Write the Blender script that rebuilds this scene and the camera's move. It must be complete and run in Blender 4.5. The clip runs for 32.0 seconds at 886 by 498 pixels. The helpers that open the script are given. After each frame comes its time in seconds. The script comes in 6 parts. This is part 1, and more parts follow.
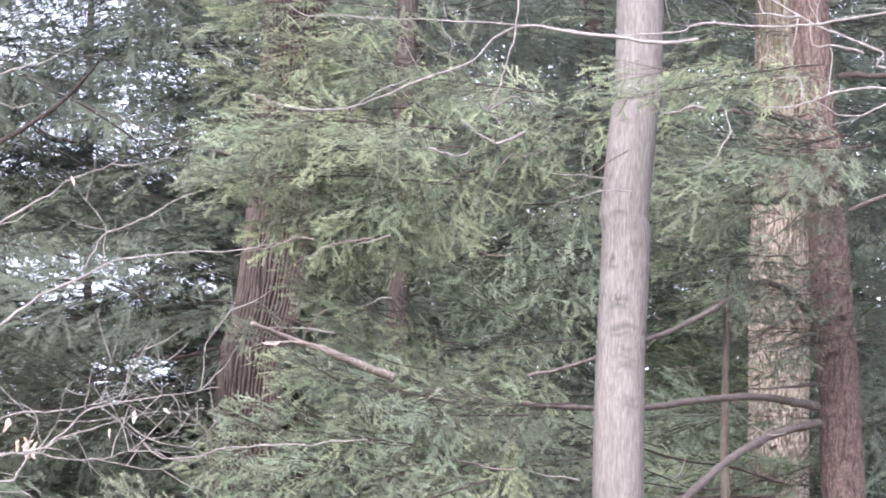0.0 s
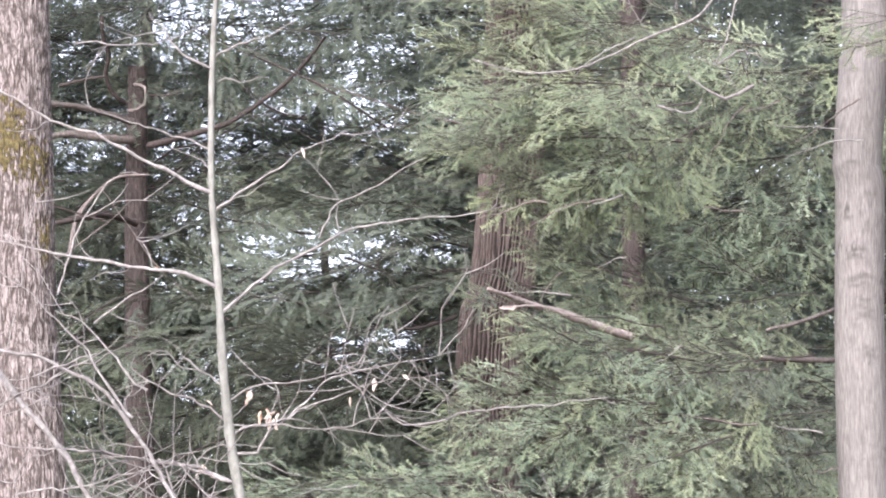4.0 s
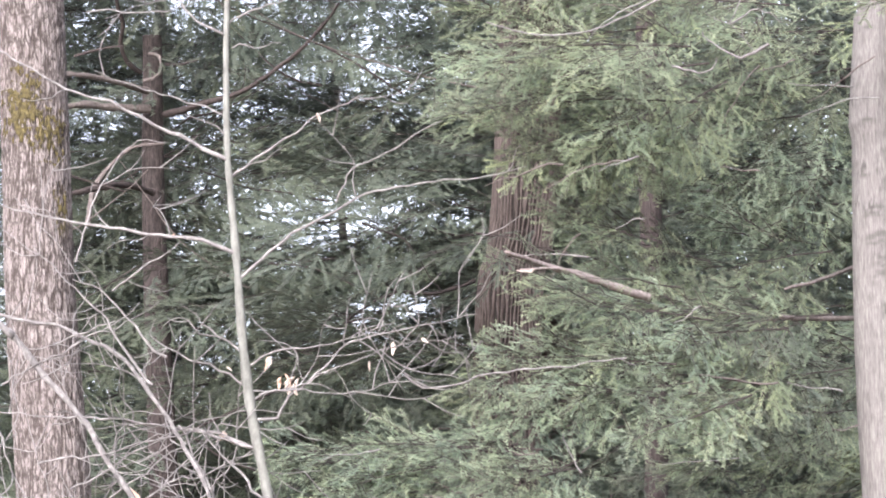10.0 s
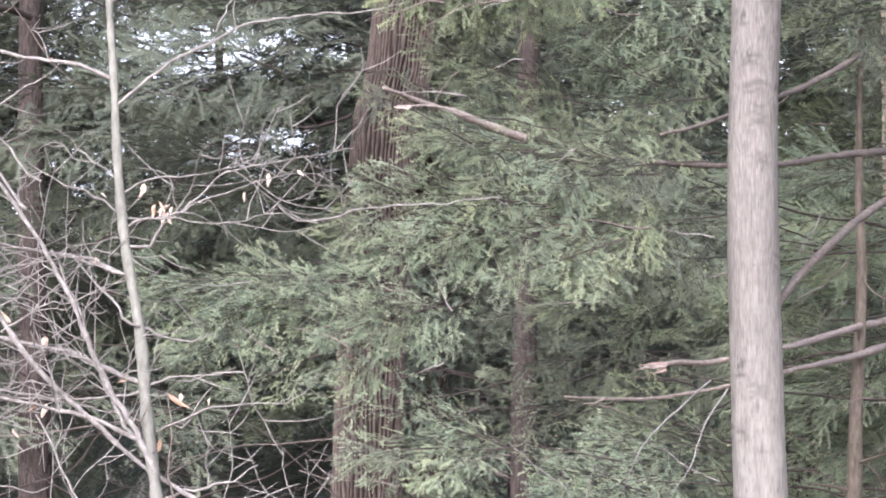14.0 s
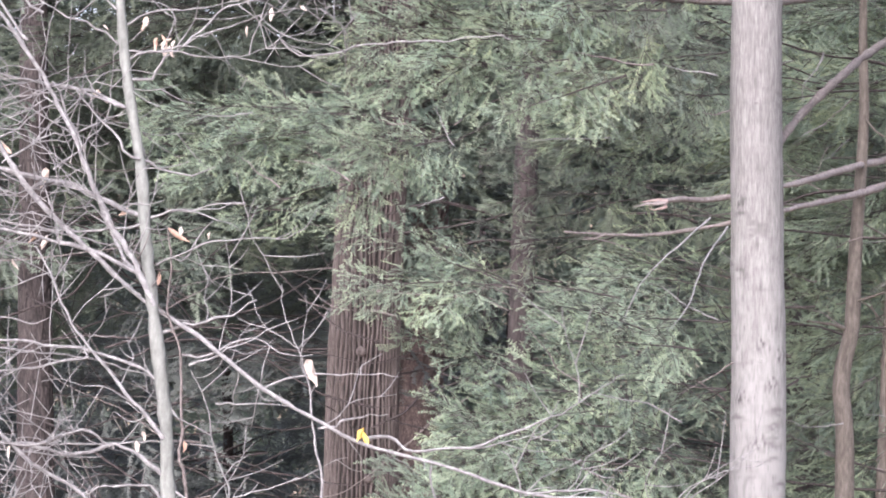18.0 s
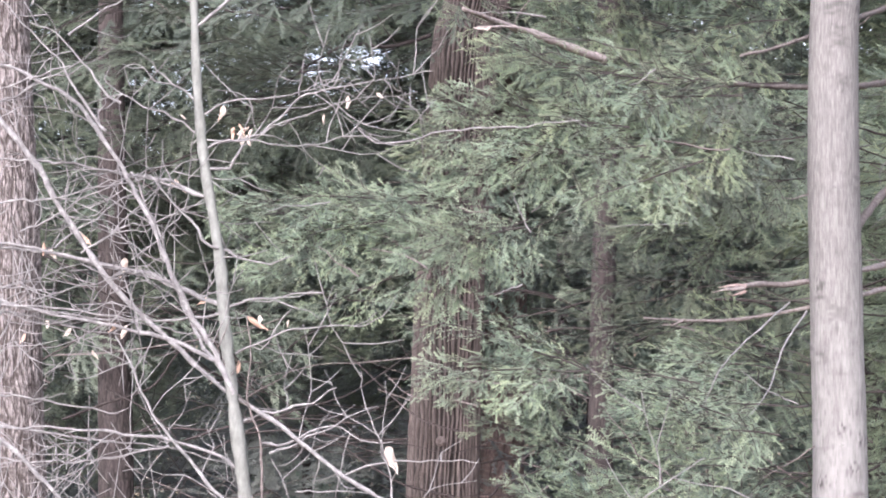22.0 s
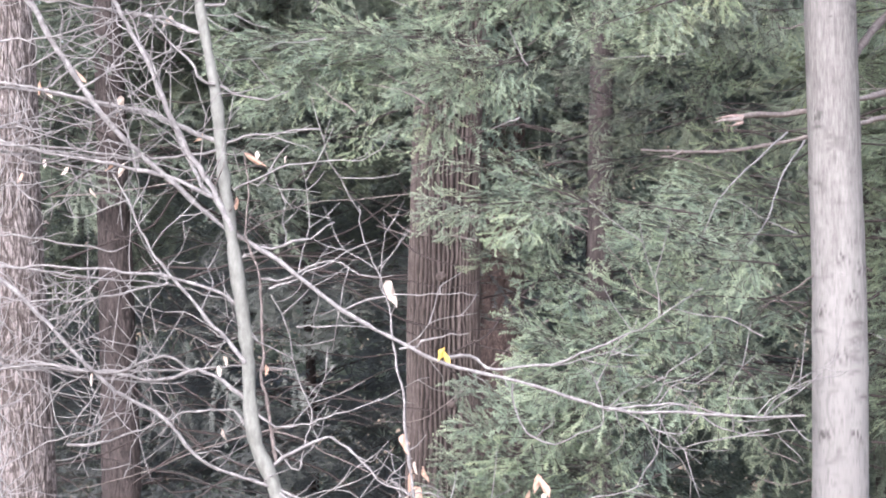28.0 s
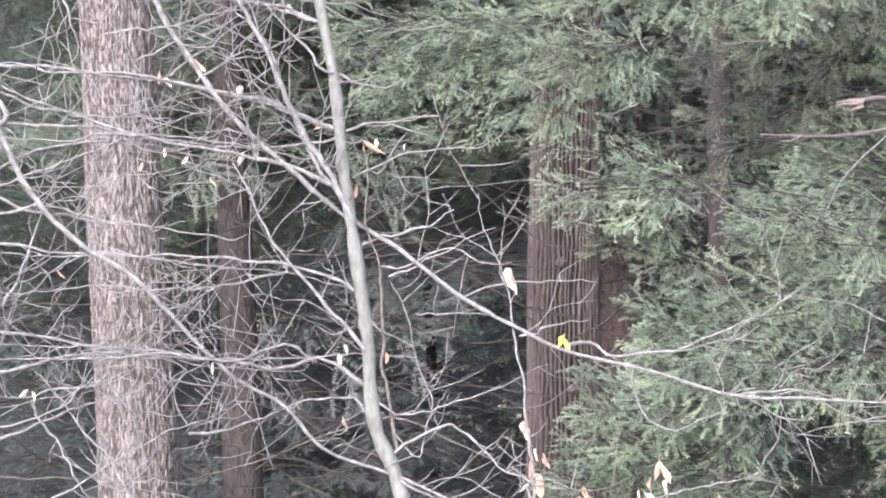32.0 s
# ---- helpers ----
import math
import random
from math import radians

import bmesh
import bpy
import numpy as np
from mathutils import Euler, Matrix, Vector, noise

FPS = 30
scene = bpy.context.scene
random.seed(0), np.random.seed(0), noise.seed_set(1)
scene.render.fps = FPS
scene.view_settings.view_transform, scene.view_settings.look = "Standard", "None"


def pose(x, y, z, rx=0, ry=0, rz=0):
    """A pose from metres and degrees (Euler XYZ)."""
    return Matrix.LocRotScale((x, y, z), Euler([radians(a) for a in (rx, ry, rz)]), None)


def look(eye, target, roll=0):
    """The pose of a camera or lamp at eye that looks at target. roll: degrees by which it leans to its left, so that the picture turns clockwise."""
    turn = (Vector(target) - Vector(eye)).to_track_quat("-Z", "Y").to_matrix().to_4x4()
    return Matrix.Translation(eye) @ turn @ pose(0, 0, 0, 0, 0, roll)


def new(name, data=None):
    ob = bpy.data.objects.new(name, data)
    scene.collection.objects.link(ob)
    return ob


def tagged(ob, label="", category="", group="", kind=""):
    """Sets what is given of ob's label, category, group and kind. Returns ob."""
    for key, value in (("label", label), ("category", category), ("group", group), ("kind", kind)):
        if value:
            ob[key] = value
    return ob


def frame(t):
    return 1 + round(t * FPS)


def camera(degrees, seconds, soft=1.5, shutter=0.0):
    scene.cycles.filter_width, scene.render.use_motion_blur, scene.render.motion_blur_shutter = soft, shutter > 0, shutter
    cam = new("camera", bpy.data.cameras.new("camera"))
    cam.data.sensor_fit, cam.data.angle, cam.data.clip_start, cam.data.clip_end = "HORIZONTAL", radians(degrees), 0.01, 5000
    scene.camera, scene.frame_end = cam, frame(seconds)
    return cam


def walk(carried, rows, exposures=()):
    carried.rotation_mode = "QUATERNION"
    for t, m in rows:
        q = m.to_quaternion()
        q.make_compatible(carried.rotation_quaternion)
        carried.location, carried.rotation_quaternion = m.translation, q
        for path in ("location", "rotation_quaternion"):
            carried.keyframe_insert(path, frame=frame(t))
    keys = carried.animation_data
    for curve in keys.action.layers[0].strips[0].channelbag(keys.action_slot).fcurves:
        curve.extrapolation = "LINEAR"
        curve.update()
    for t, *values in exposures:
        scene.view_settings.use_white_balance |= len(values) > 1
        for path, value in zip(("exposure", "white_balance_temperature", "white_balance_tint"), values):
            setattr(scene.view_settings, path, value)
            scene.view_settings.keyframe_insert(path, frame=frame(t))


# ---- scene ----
# yaw to the left, pitch up and lean, in degrees, of a camera held nearly still, and its sway in metres to the right and up
PATH = [
    (0, -2.969, 10.798, 1.249, -0.0051, 0.0232),
    (0.5, -3.682, 10.527, 1.002, -0.0060, 0.0107),
    (1, -2.754, 10.444, 0.736, 0.0001, 0.0064),
    (1.5, -2.211, 10.535, 0.792, 0.0004, 0.0094),
    (2, -1.641, 10.640, 0.293, 0.0019, 0.0009),
    (2.5, -0.752, 10.650, -0.202, 0.0014, -0.0008),
    (3, -0.036, 10.418, -0.775, 0.0016, 0.0019),
    (3.5, 0.534, 10.195, -0.874, 0.0009, 0.0033),
    (4, 0.837, 10.273, -0.531, 0.0037, 0.0017),
    (4.5, 1.121, 10.405, -0.414, 0.0021, 0.0027),
    (6.5, 1.185, 10.670, 0.104, 0.0008, 0.0020),
    (7, 0.935, 10.664, 0.097, 0.0032, -0.0057),
    (7.5, 0.999, 10.513, -0.231, 0.0027, -0.0022),
    (8, 1.021, 10.306, -0.576, 0.0073, -0.0010),
    (8.5, 1.058, 10.121, -0.946, 0.0068, -0.0033),
    (9, 1.173, 9.806, -1.213, 0.0051, -0.0061),
    (9.5, 1.177, 9.800, -1.333, 0.0036, -0.0042),
    (10, 1.136, 9.740, -1.342, 0.0058, -0.0067),
    (10.5, 1.049, 9.701, -1.430, 0.0026, -0.0040),
    (11, 1.068, 9.789, -1.355, 0.0039, -0.0085),
    (11.5, 1.047, 9.766, -1.372, 0.0071, -0.0038),
    (12, 1.045, 9.496, -1.089, 0.0088, -0.0100),
    (12.5, 1.156, 8.974, -0.735, 0.0027, -0.0049),
    (13, 1.096, 7.843, -0.251, 0.0118, 0.0023),
    (13.5, -0.307, 7.584, 0.158, -0.0011, -0.0106),
    (14, -0.881, 7.142, 0.248, -0.0026, -0.0124),
    (14.5, -0.916, 5.188, 0.828, -0.0001, -0.0035),
    (15, -0.846, 4.973, 1.109, 0.0030, -0.0041),
    (15.5, -0.643, 5.030, 1.336, 0.0003, -0.0057),
    (17.5, -0.701, 4.385, 1.162, -0.0081, 0.0139),
    (18, -0.893, 4.364, 1.130, -0.0017, 0.0196),
    (18.5, -0.980, 4.334, 0.894, -0.0004, 0.0213),
    (19, -0.947, 4.603, 0.512, 0.0092, 0.0268),
    (19.5, -0.018, 4.967, 0.611, -0.0008, 0.0090),
    (20, -0.597, 4.681, 0.656, 0.0100, 0.0100),
    (20.5, -1.189, 4.791, 0.359, 0.0142, 0.0142),
    (21, -0.486, 5.178, 0.486, 0.0071, 0.0168),
    (21.5, -0.084, 5.451, 0.458, -0.0008, 0.0186),
    (22, 0.375, 5.808, 0.591, -0.0022, 0.0039),
    (22.5, 0.241, 6.108, 0.823, -0.0030, 0.0107),
    (23, 0.130, 5.459, 0.900, -0.0162, -0.0084),
    (23.5, -0.212, 5.070, 1.077, -0.0165, -0.0029),
    (24, -0.425, 5.084, 1.102, -0.0132, -0.0049),
    (24.5, -0.462, 4.890, 0.823, -0.0108, -0.0018),
    (25, -0.292, 4.364, 0.485, -0.0114, -0.0068),
    (25.5, 0.020, 3.913, 0.055, -0.0093, -0.0200),
    (26, 0.244, 3.705, 0.096, -0.0047, -0.0219),
    (26.5, 0.264, 3.312, 0.084, -0.0060, -0.0183),
    (28.5, 0.379, 3.161, -0.542, 0.0041, -0.0037),
    (29, 0.361, 2.970, -0.869, 0.0030, -0.0001),
    (29.5, 0.565, 2.877, -0.491, 0.0001, 0.0062),
    (30, 0.543, 2.897, -0.564, 0.0027, -0.0002),
    (30.5, 0.424, 2.678, -0.606, 0.0028, -0.0009),
    (31, 0.362, 2.550, -0.615, 0.0042, -0.0005),
    (31.5, 1.529, 2.897, -0.453, -0.0011, 0.0012),
    (32, 2.261, 2.998, -0.437, 0.0032, -0.0006),
]
EYE = 1.6
cam = camera(14.0, 32.0, soft=1.85)
walk(cam, [(t, pose(right, 0, EYE + rise, 90 + pitch, 0, yaw) @ pose(0, 0, 0, 0, 0, lean)) for t, yaw, pitch, lean, right, rise in PATH],
     exposures=[(0, 2.15, 6020, 23.2), (3, 2.13, 6180, 21.6), (7, 2.12, 6200, 18.4), (9, 2.12, 6200, 18.5), (13, 2.10, 6160, 20.8), (14, 2.10, 6160, 21.2), (15, 2.12, 5880, 22.0), (18, 2.12, 5980, 22.2), (22, 2.12, 5980, 21.6), (26, 2.13, 5940, 21.0), (29, 2.12, 5900, 19.4), (32, 2.12, 5910, 18.8)])

# overcast daylight, brightest from behind and to the left of the camera
world = bpy.data.worlds.new("overcast_sky")
scene.world = world
world.use_nodes = True
wn, wl = world.node_tree.nodes, world.node_tree.links
sky = wn.new("ShaderNodeTexSky")
sky.sky_type, sky.sun_disc = "NISHITA", False
sky.sun_elevation, sky.sun_rotation = radians(29), radians(200)
sky.air_density, sky.dust_density = 1.0, 4.0
pale = wn.new("ShaderNodeHueSaturation")
pale.inputs["Saturation"].default_value = 0.45
wl.new(sky.outputs[0], pale.inputs["Color"])
wl.new(pale.outputs[0], wn["Background"].inputs["Color"])
wn["Background"].inputs["Strength"].default_value = 0.15
sun = new("sun", bpy.data.lights.new("sun", "SUN"))
sun.data.energy, sun.data.angle, sun.data.color = 1.95, radians(50), (1.0, 0.96, 0.92)
sun.matrix_world = look((-3.6, -10, 6.0), (0, 0, 0))


# ---------------------------------------------------------------- materials
def material(name, build):
    m = bpy.data.materials.new(name)
    m.use_nodes = True
    nodes, links = m.node_tree.nodes, m.node_tree.links
    build(nodes, links, nodes["Principled BSDF"])
    return m


def noise_tex(nodes, links, scale, detail=4.0, stretch=(1, 1, 1), rough=0.55):
    co = nodes.new("ShaderNodeTexCoord")
    mp = nodes.new("ShaderNodeMapping")
    mp.inputs["Scale"].default_value = stretch
    links.new(co.outputs["Object"], mp.inputs["Vector"])
    n = nodes.new("ShaderNodeTexNoise")
    n.inputs["Scale"].default_value, n.inputs["Detail"].default_value, n.inputs["Roughness"].default_value = scale, detail, rough
    links.new(mp.outputs[0], n.inputs["Vector"])
    return n.outputs[0]


def ramp(nodes, links, fac, stops):
    r = nodes.new("ShaderNodeValToRGB")
    e = r.color_ramp.elements
    while len(e) < len(stops):
        e.new(0.5)
    for k, (p, c) in enumerate(stops):
        e[k].position, e[k].color = p, (*c, 1)
    links.new(fac, r.inputs[0])
    return r.outputs[0]


def mix(nodes, links, fac, a, b, blend="MIX"):
    m = nodes.new("ShaderNodeMix")
    m.data_type, m.blend_type = "RGBA", blend
    for sock, v in ((m.inputs[0], fac), (m.inputs[6], a), (m.inputs[7], b)):
        if isinstance(v, (int, float)):
            sock.default_value = v
        elif isinstance(v, tuple):
            sock.default_value = (*v, 1)
        else:
            links.new(v, sock)
    return m.outputs[2]


def bump(nodes, links, height, strength, dist, target):
    b = nodes.new("ShaderNodeBump")
    b.inputs["Strength"].default_value, b.inputs["Distance"].default_value = strength, dist
    links.new(height, b.inputs["Height"])
    links.new(b.outputs[0], target.inputs["Normal"])


def bark(name, dark, mid, light, grain=(60, 60, 9), blotch=2.5, patch=None, patch_at=0.62, relief=0.6, plates=None, crack=0.8, pale=None):
    """Bark: fine vertical grain, broad blotches and, where given, patches of moss or lichen."""
    def build(n, l, p):
        fine = noise_tex(n, l, 1.0, 6, grain, 0.7)
        wide = noise_tex(n, l, blotch, 4, (1, 1, 0.6))
        c = ramp(n, l, fine, [(0.34, dark), (0.5, mid), (0.66, light)])
        c = mix(n, l, 0.35, c, ramp(n, l, wide, [(0.3, mid), (0.7, light)]), "MIX")
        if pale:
            # lower stem brightened in its base colour: paler below 3.6 m, broken by noise
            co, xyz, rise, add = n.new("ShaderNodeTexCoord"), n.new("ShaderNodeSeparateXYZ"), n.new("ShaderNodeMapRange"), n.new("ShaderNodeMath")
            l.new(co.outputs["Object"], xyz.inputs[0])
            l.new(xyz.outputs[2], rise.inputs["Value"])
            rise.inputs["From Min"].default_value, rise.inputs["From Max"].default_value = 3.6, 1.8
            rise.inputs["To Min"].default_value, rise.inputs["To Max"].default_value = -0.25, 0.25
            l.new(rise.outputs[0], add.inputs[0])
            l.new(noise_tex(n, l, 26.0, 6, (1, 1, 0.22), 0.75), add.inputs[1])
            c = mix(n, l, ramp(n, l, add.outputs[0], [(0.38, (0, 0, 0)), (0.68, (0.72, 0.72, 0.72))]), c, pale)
        # darkening of furrows by relief depth, and of scars, is put into the colour
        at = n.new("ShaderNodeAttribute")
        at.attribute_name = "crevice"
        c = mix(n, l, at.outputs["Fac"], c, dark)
        if plates:
            co, mp, vo = n.new("ShaderNodeTexCoord"), n.new("ShaderNodeMapping"), n.new("ShaderNodeTexVoronoi")
            mp.inputs["Scale"].default_value = plates
            vo.feature, vo.inputs["Scale"].default_value = "DISTANCE_TO_EDGE", 1.0
            warp = n.new("ShaderNodeVectorMath")
            warp.operation, warp.inputs[1].default_value = "MULTIPLY_ADD", (0.035, 0.035, 0.05)
            tint = n.new("ShaderNodeTexNoise")
            tint.inputs["Scale"].default_value, tint.inputs["Detail"].default_value = 30.0, 4
            l.new(co.outputs["Object"], tint.inputs["Vector"])
            l.new(tint.outputs[1], warp.inputs[0])
            l.new(co.outputs["Object"], warp.inputs[2])
            l.new(warp.outputs[0], mp.inputs["Vector"])
            l.new(mp.outputs[0], vo.inputs["Vector"])
            seam = ramp(n, l, vo.outputs["Distance"], [(0.0, (crack, crack, crack)), (0.14, (0, 0, 0))])
            c = mix(n, l, seam, c, dark)
            high = ramp(n, l, vo.outputs["Distance"], [(0.0, (0, 0, 0)), (0.2, (0.8, 0.8, 0.8))])
            fine = mix(n, l, 0.5, fine, high)
        if patch:
            spot = ramp(n, l, noise_tex(n, l, 7.0, 6, (1, 1, 0.7), 0.7), [(patch_at, (0, 0, 0)), (patch_at + 0.07, (1, 1, 1))])
            c = mix(n, l, spot, c, patch)
        l.new(c, p.inputs["Base Color"])
        p.inputs["Roughness"].default_value = 0.9
        p.inputs["Specular IOR Level"].default_value = 0.2
        bump(n, l, fine, relief, 0.010, p)
    return material(name, build)


def needles(name, shade, green, tip):
    def build(n, l, p):
        tone, info = n.new("ShaderNodeAttribute"), n.new("ShaderNodeObjectInfo")
        tone.attribute_name = "tone"
        c = ramp(n, l, tone.outputs["Fac"], [(0.0, shade), (0.5, green), (1.0, tip)])
        wide = noise_tex(n, l, 3.2, 3)
        c = mix(n, l, ramp(n, l, wide, [(0.35, (0, 0, 0)), (0.75, (0.45, 0.45, 0.45))]), c, tip)
        hsv = n.new("ShaderNodeHueSaturation")
        val = n.new("ShaderNodeMapRange")
        val.inputs["To Min"].default_value, val.inputs["To Max"].default_value = 0.62, 1.22
        l.new(info.outputs["Random"], val.inputs["Value"])
        l.new(val.outputs[0], hsv.inputs["Value"])
        flip = n.new("ShaderNodeMath")
        flip.operation, flip.inputs[1].default_value = "PINGPONG", 0.13
        l.new(info.outputs["Random"], flip.inputs[0])
        cast = ramp(n, l, flip.outputs[0], [(0.0, (0.92, 0.98, 1.02)), (0.07, (1.0, 1.0, 1.0)), (0.13, (1.04, 1.04, 0.92))])
        l.new(mix(n, l, 1.0, c, cast, "MULTIPLY"), hsv.inputs["Color"])
        l.new(hsv.outputs[0], p.inputs["Base Color"])
        p.inputs["Roughness"].default_value = 0.55
        p.inputs["Specular IOR Level"].default_value = 0.35
        tr, add = n.new("ShaderNodeBsdfTranslucent"), n.new("ShaderNodeMixShader")
        l.new(hsv.outputs[0], tr.inputs["Color"])
        add.inputs[0].default_value = 0.38
        l.new(p.outputs[0], add.inputs[1])
        l.new(tr.outputs[0], add.inputs[2])
        l.new(add.outputs[0], n["Material Output"].inputs["Surface"])
    return material(name, build)


M_OAK = bark("grey_oak_bark", (0.036, 0.029, 0.026), (0.126, 0.110, 0.104), (0.232, 0.212, 0.206), (110, 110, 14), plates=(44, 44, 9), crack=0.8)
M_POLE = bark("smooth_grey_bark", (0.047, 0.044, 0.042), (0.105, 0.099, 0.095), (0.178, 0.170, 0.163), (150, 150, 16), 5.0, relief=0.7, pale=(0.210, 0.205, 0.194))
M_TAN = bark("tan_flaky_bark", (0.058, 0.047, 0.038), (0.172, 0.149, 0.122), (0.320, 0.292, 0.252), (70, 70, 30), patch=(0.085, 0.072, 0.035), patch_at=0.60, plates=(48, 48, 18), crack=0.6)
M_RIDGE = bark("ridged_brown_bark", (0.013, 0.010, 0.0088), (0.052, 0.042, 0.0375), (0.102, 0.085, 0.078), (80, 80, 10))
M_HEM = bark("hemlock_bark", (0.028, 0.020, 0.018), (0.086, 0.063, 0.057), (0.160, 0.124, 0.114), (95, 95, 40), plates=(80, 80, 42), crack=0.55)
# darker copy of the hemlock bark, with the wood's shade in its colour
M_HEM_SHADED = bark("shaded_hemlock_bark", (0.011, 0.009, 0.0085), (0.032, 0.026, 0.0245), (0.060, 0.049, 0.046), (70, 70, 20))
M_LIMB = bark("dead_limb_bark", (0.038, 0.031, 0.028), (0.092, 0.078, 0.072), (0.170, 0.150, 0.141), (70, 70, 50), patch=(0.165, 0.158, 0.140), patch_at=0.60, relief=0.9)
M_SAP = bark("pale_beech_bark", (0.060, 0.061, 0.054), (0.109, 0.112, 0.101), (0.166, 0.169, 0.156), (50, 50, 20), relief=0.15)
M_TWIG = bark("grey_twig_bark", (0.050, 0.047, 0.046), (0.112, 0.107, 0.105), (0.225, 0.218, 0.214), (45, 45, 45), relief=0.1)
M_BARE = bark("bare_broken_wood", (0.08, 0.065, 0.059), (0.180, 0.153, 0.142), (0.295, 0.260, 0.246), (50, 50, 50))
M_RAW = bark("raw_pale_wood", (0.17, 0.135, 0.115), (0.33, 0.28, 0.25), (0.47, 0.42, 0.39), (40, 40, 40))
M_YOUNG = bark("young_brown_bark", (0.034, 0.028, 0.023), (0.076, 0.065, 0.054), (0.128, 0.112, 0.096), (70, 70, 20))
M_SHOOT = bark("reddish_twig_bark", (0.11, 0.075, 0.065), (0.19, 0.14, 0.125), (0.27, 0.21, 0.19), (25, 25, 25), relief=0.1)
M_GREEN = needles("hemlock_needles", (0.0445, 0.059, 0.0402), (0.1175, 0.147, 0.0957), (0.233, 0.268, 0.167))
# copy between lit and shaded needles, dimmed in its colour for inner boughs
M_MID = needles("mid_hemlock_needles", (0.044, 0.058, 0.0443), (0.1005, 0.122, 0.093), (0.179, 0.204, 0.144))
M_PALE = needles("pale_hemlock_needles", (0.0465, 0.068, 0.0498), (0.1285, 0.164, 0.1168), (0.251, 0.296, 0.198))
# two shaded copies of the needles: the wood's dimness is in their colours
M_DEEP = needles("deep_shade_needles", (0.060, 0.067, 0.064), (0.086, 0.095, 0.090), (0.120, 0.131, 0.121))
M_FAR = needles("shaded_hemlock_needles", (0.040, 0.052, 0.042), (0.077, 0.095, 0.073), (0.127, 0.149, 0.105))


def moss(n, l, p):
    l.new(ramp(n, l, noise_tex(n, l, 60.0, 5), [(0.3, (0.022, 0.018, 0.007)), (0.7, (0.082, 0.066, 0.022))]), p.inputs["Base Color"])
    p.inputs["Roughness"].default_value = 1.0
    bump(n, l, noise_tex(n, l, 160.0, 4), 0.8, 0.006, p)


M_MOSS = material("olive_moss", moss)


def litter(n, l, p):
    c = ramp(n, l, noise_tex(n, l, 9.0, 8), [(0.3, (0.05, 0.034, 0.022)), (0.5, (0.13, 0.09, 0.06)), (0.7, (0.22, 0.165, 0.115))])
    l.new(mix(n, l, noise_tex(n, l, 0.4, 3), c, (0.10, 0.085, 0.05)), p.inputs["Base Color"])
    p.inputs["Roughness"].default_value = 0.95
    bump(n, l, noise_tex(n, l, 30.0, 6), 0.8, 0.03, p)


M_LITTER = material("leaf_litter", litter)


# ---------------------------------------------------------------- mesh helpers
def mesh_of(name, verts, faces, mat, smooth=True, values=None, key="crevice"):
    me = bpy.data.meshes.new(name)
    v = np.asarray(verts, np.float32)
    if isinstance(faces, np.ndarray):
        k = faces.shape[1]
        me.vertices.add(len(v))
        me.vertices.foreach_set("co", v.ravel())
        me.loops.add(faces.size)
        me.loops.foreach_set("vertex_index", faces.ravel().astype(np.int32))
        me.polygons.add(len(faces))
        me.polygons.foreach_set("loop_start", np.arange(0, faces.size, k, dtype=np.int32))
        me.update(calc_edges=True)
    else:
        me.from_pydata([tuple(map(float, p)) for p in v], [], faces)
    if smooth:
        me.polygons.foreach_set("use_smooth", np.ones(len(me.polygons), bool))
    if values is not None:
        at = me.attributes.new(key, "FLOAT", "POINT")
        at.data.foreach_set("value", np.asarray(values, np.float32))
    me.materials.append(mat)
    return me


def thing(name, at, label, category, group=""):
    ob = new(name)
    ob.location = at
    ob.empty_display_size = 0.1
    return tagged(ob, label, category, group)


def part(name, me, parent, label=""):
    """Links a mesh that is given in world metres as one part under a thing or a part."""
    ob = new(name, me)
    ob.parent = parent
    root = parent
    off = Vector(parent.location)
    while root.parent:
        root = root.parent
        off += Vector(root.location)
    ob.matrix_parent_inverse = Matrix.Translation(-off)
    return tagged(ob, label)


def smooth_line(pts, step):
    """A Catmull-Rom line through the points, about step apart."""
    p = np.array(pts, float)
    if len(p) == 2:
        p = np.array([p[0], (p[0] + p[1]) / 2, p[1]])
    p = np.vstack([2 * p[0] - p[1], p, 2 * p[-1] - p[-2]])
    out = []
    for a, b, c, d in zip(p, p[1:], p[2:], p[3:]):
        n = max(2, int(np.linalg.norm(c - b) / step))
        t = np.linspace(0, 1, n, endpoint=False)[:, None]
        out.append(0.5 * (2 * b + (c - a) * t + (2 * a - 5 * b + 4 * c - d) * t**2 + (3 * b - a - 3 * c + d) * t**3))
    return np.vstack(out + [p[-2:-1]])


def ring_faces(rows, cols, base=0):
    i, j = np.meshgrid(np.arange(rows - 1), np.arange(cols), indexing="ij")
    a, b = i * cols + j, i * cols + (j + 1) % cols
    return np.stack([a, b, b + cols, a + cols], -1).reshape(-1, 4) + base


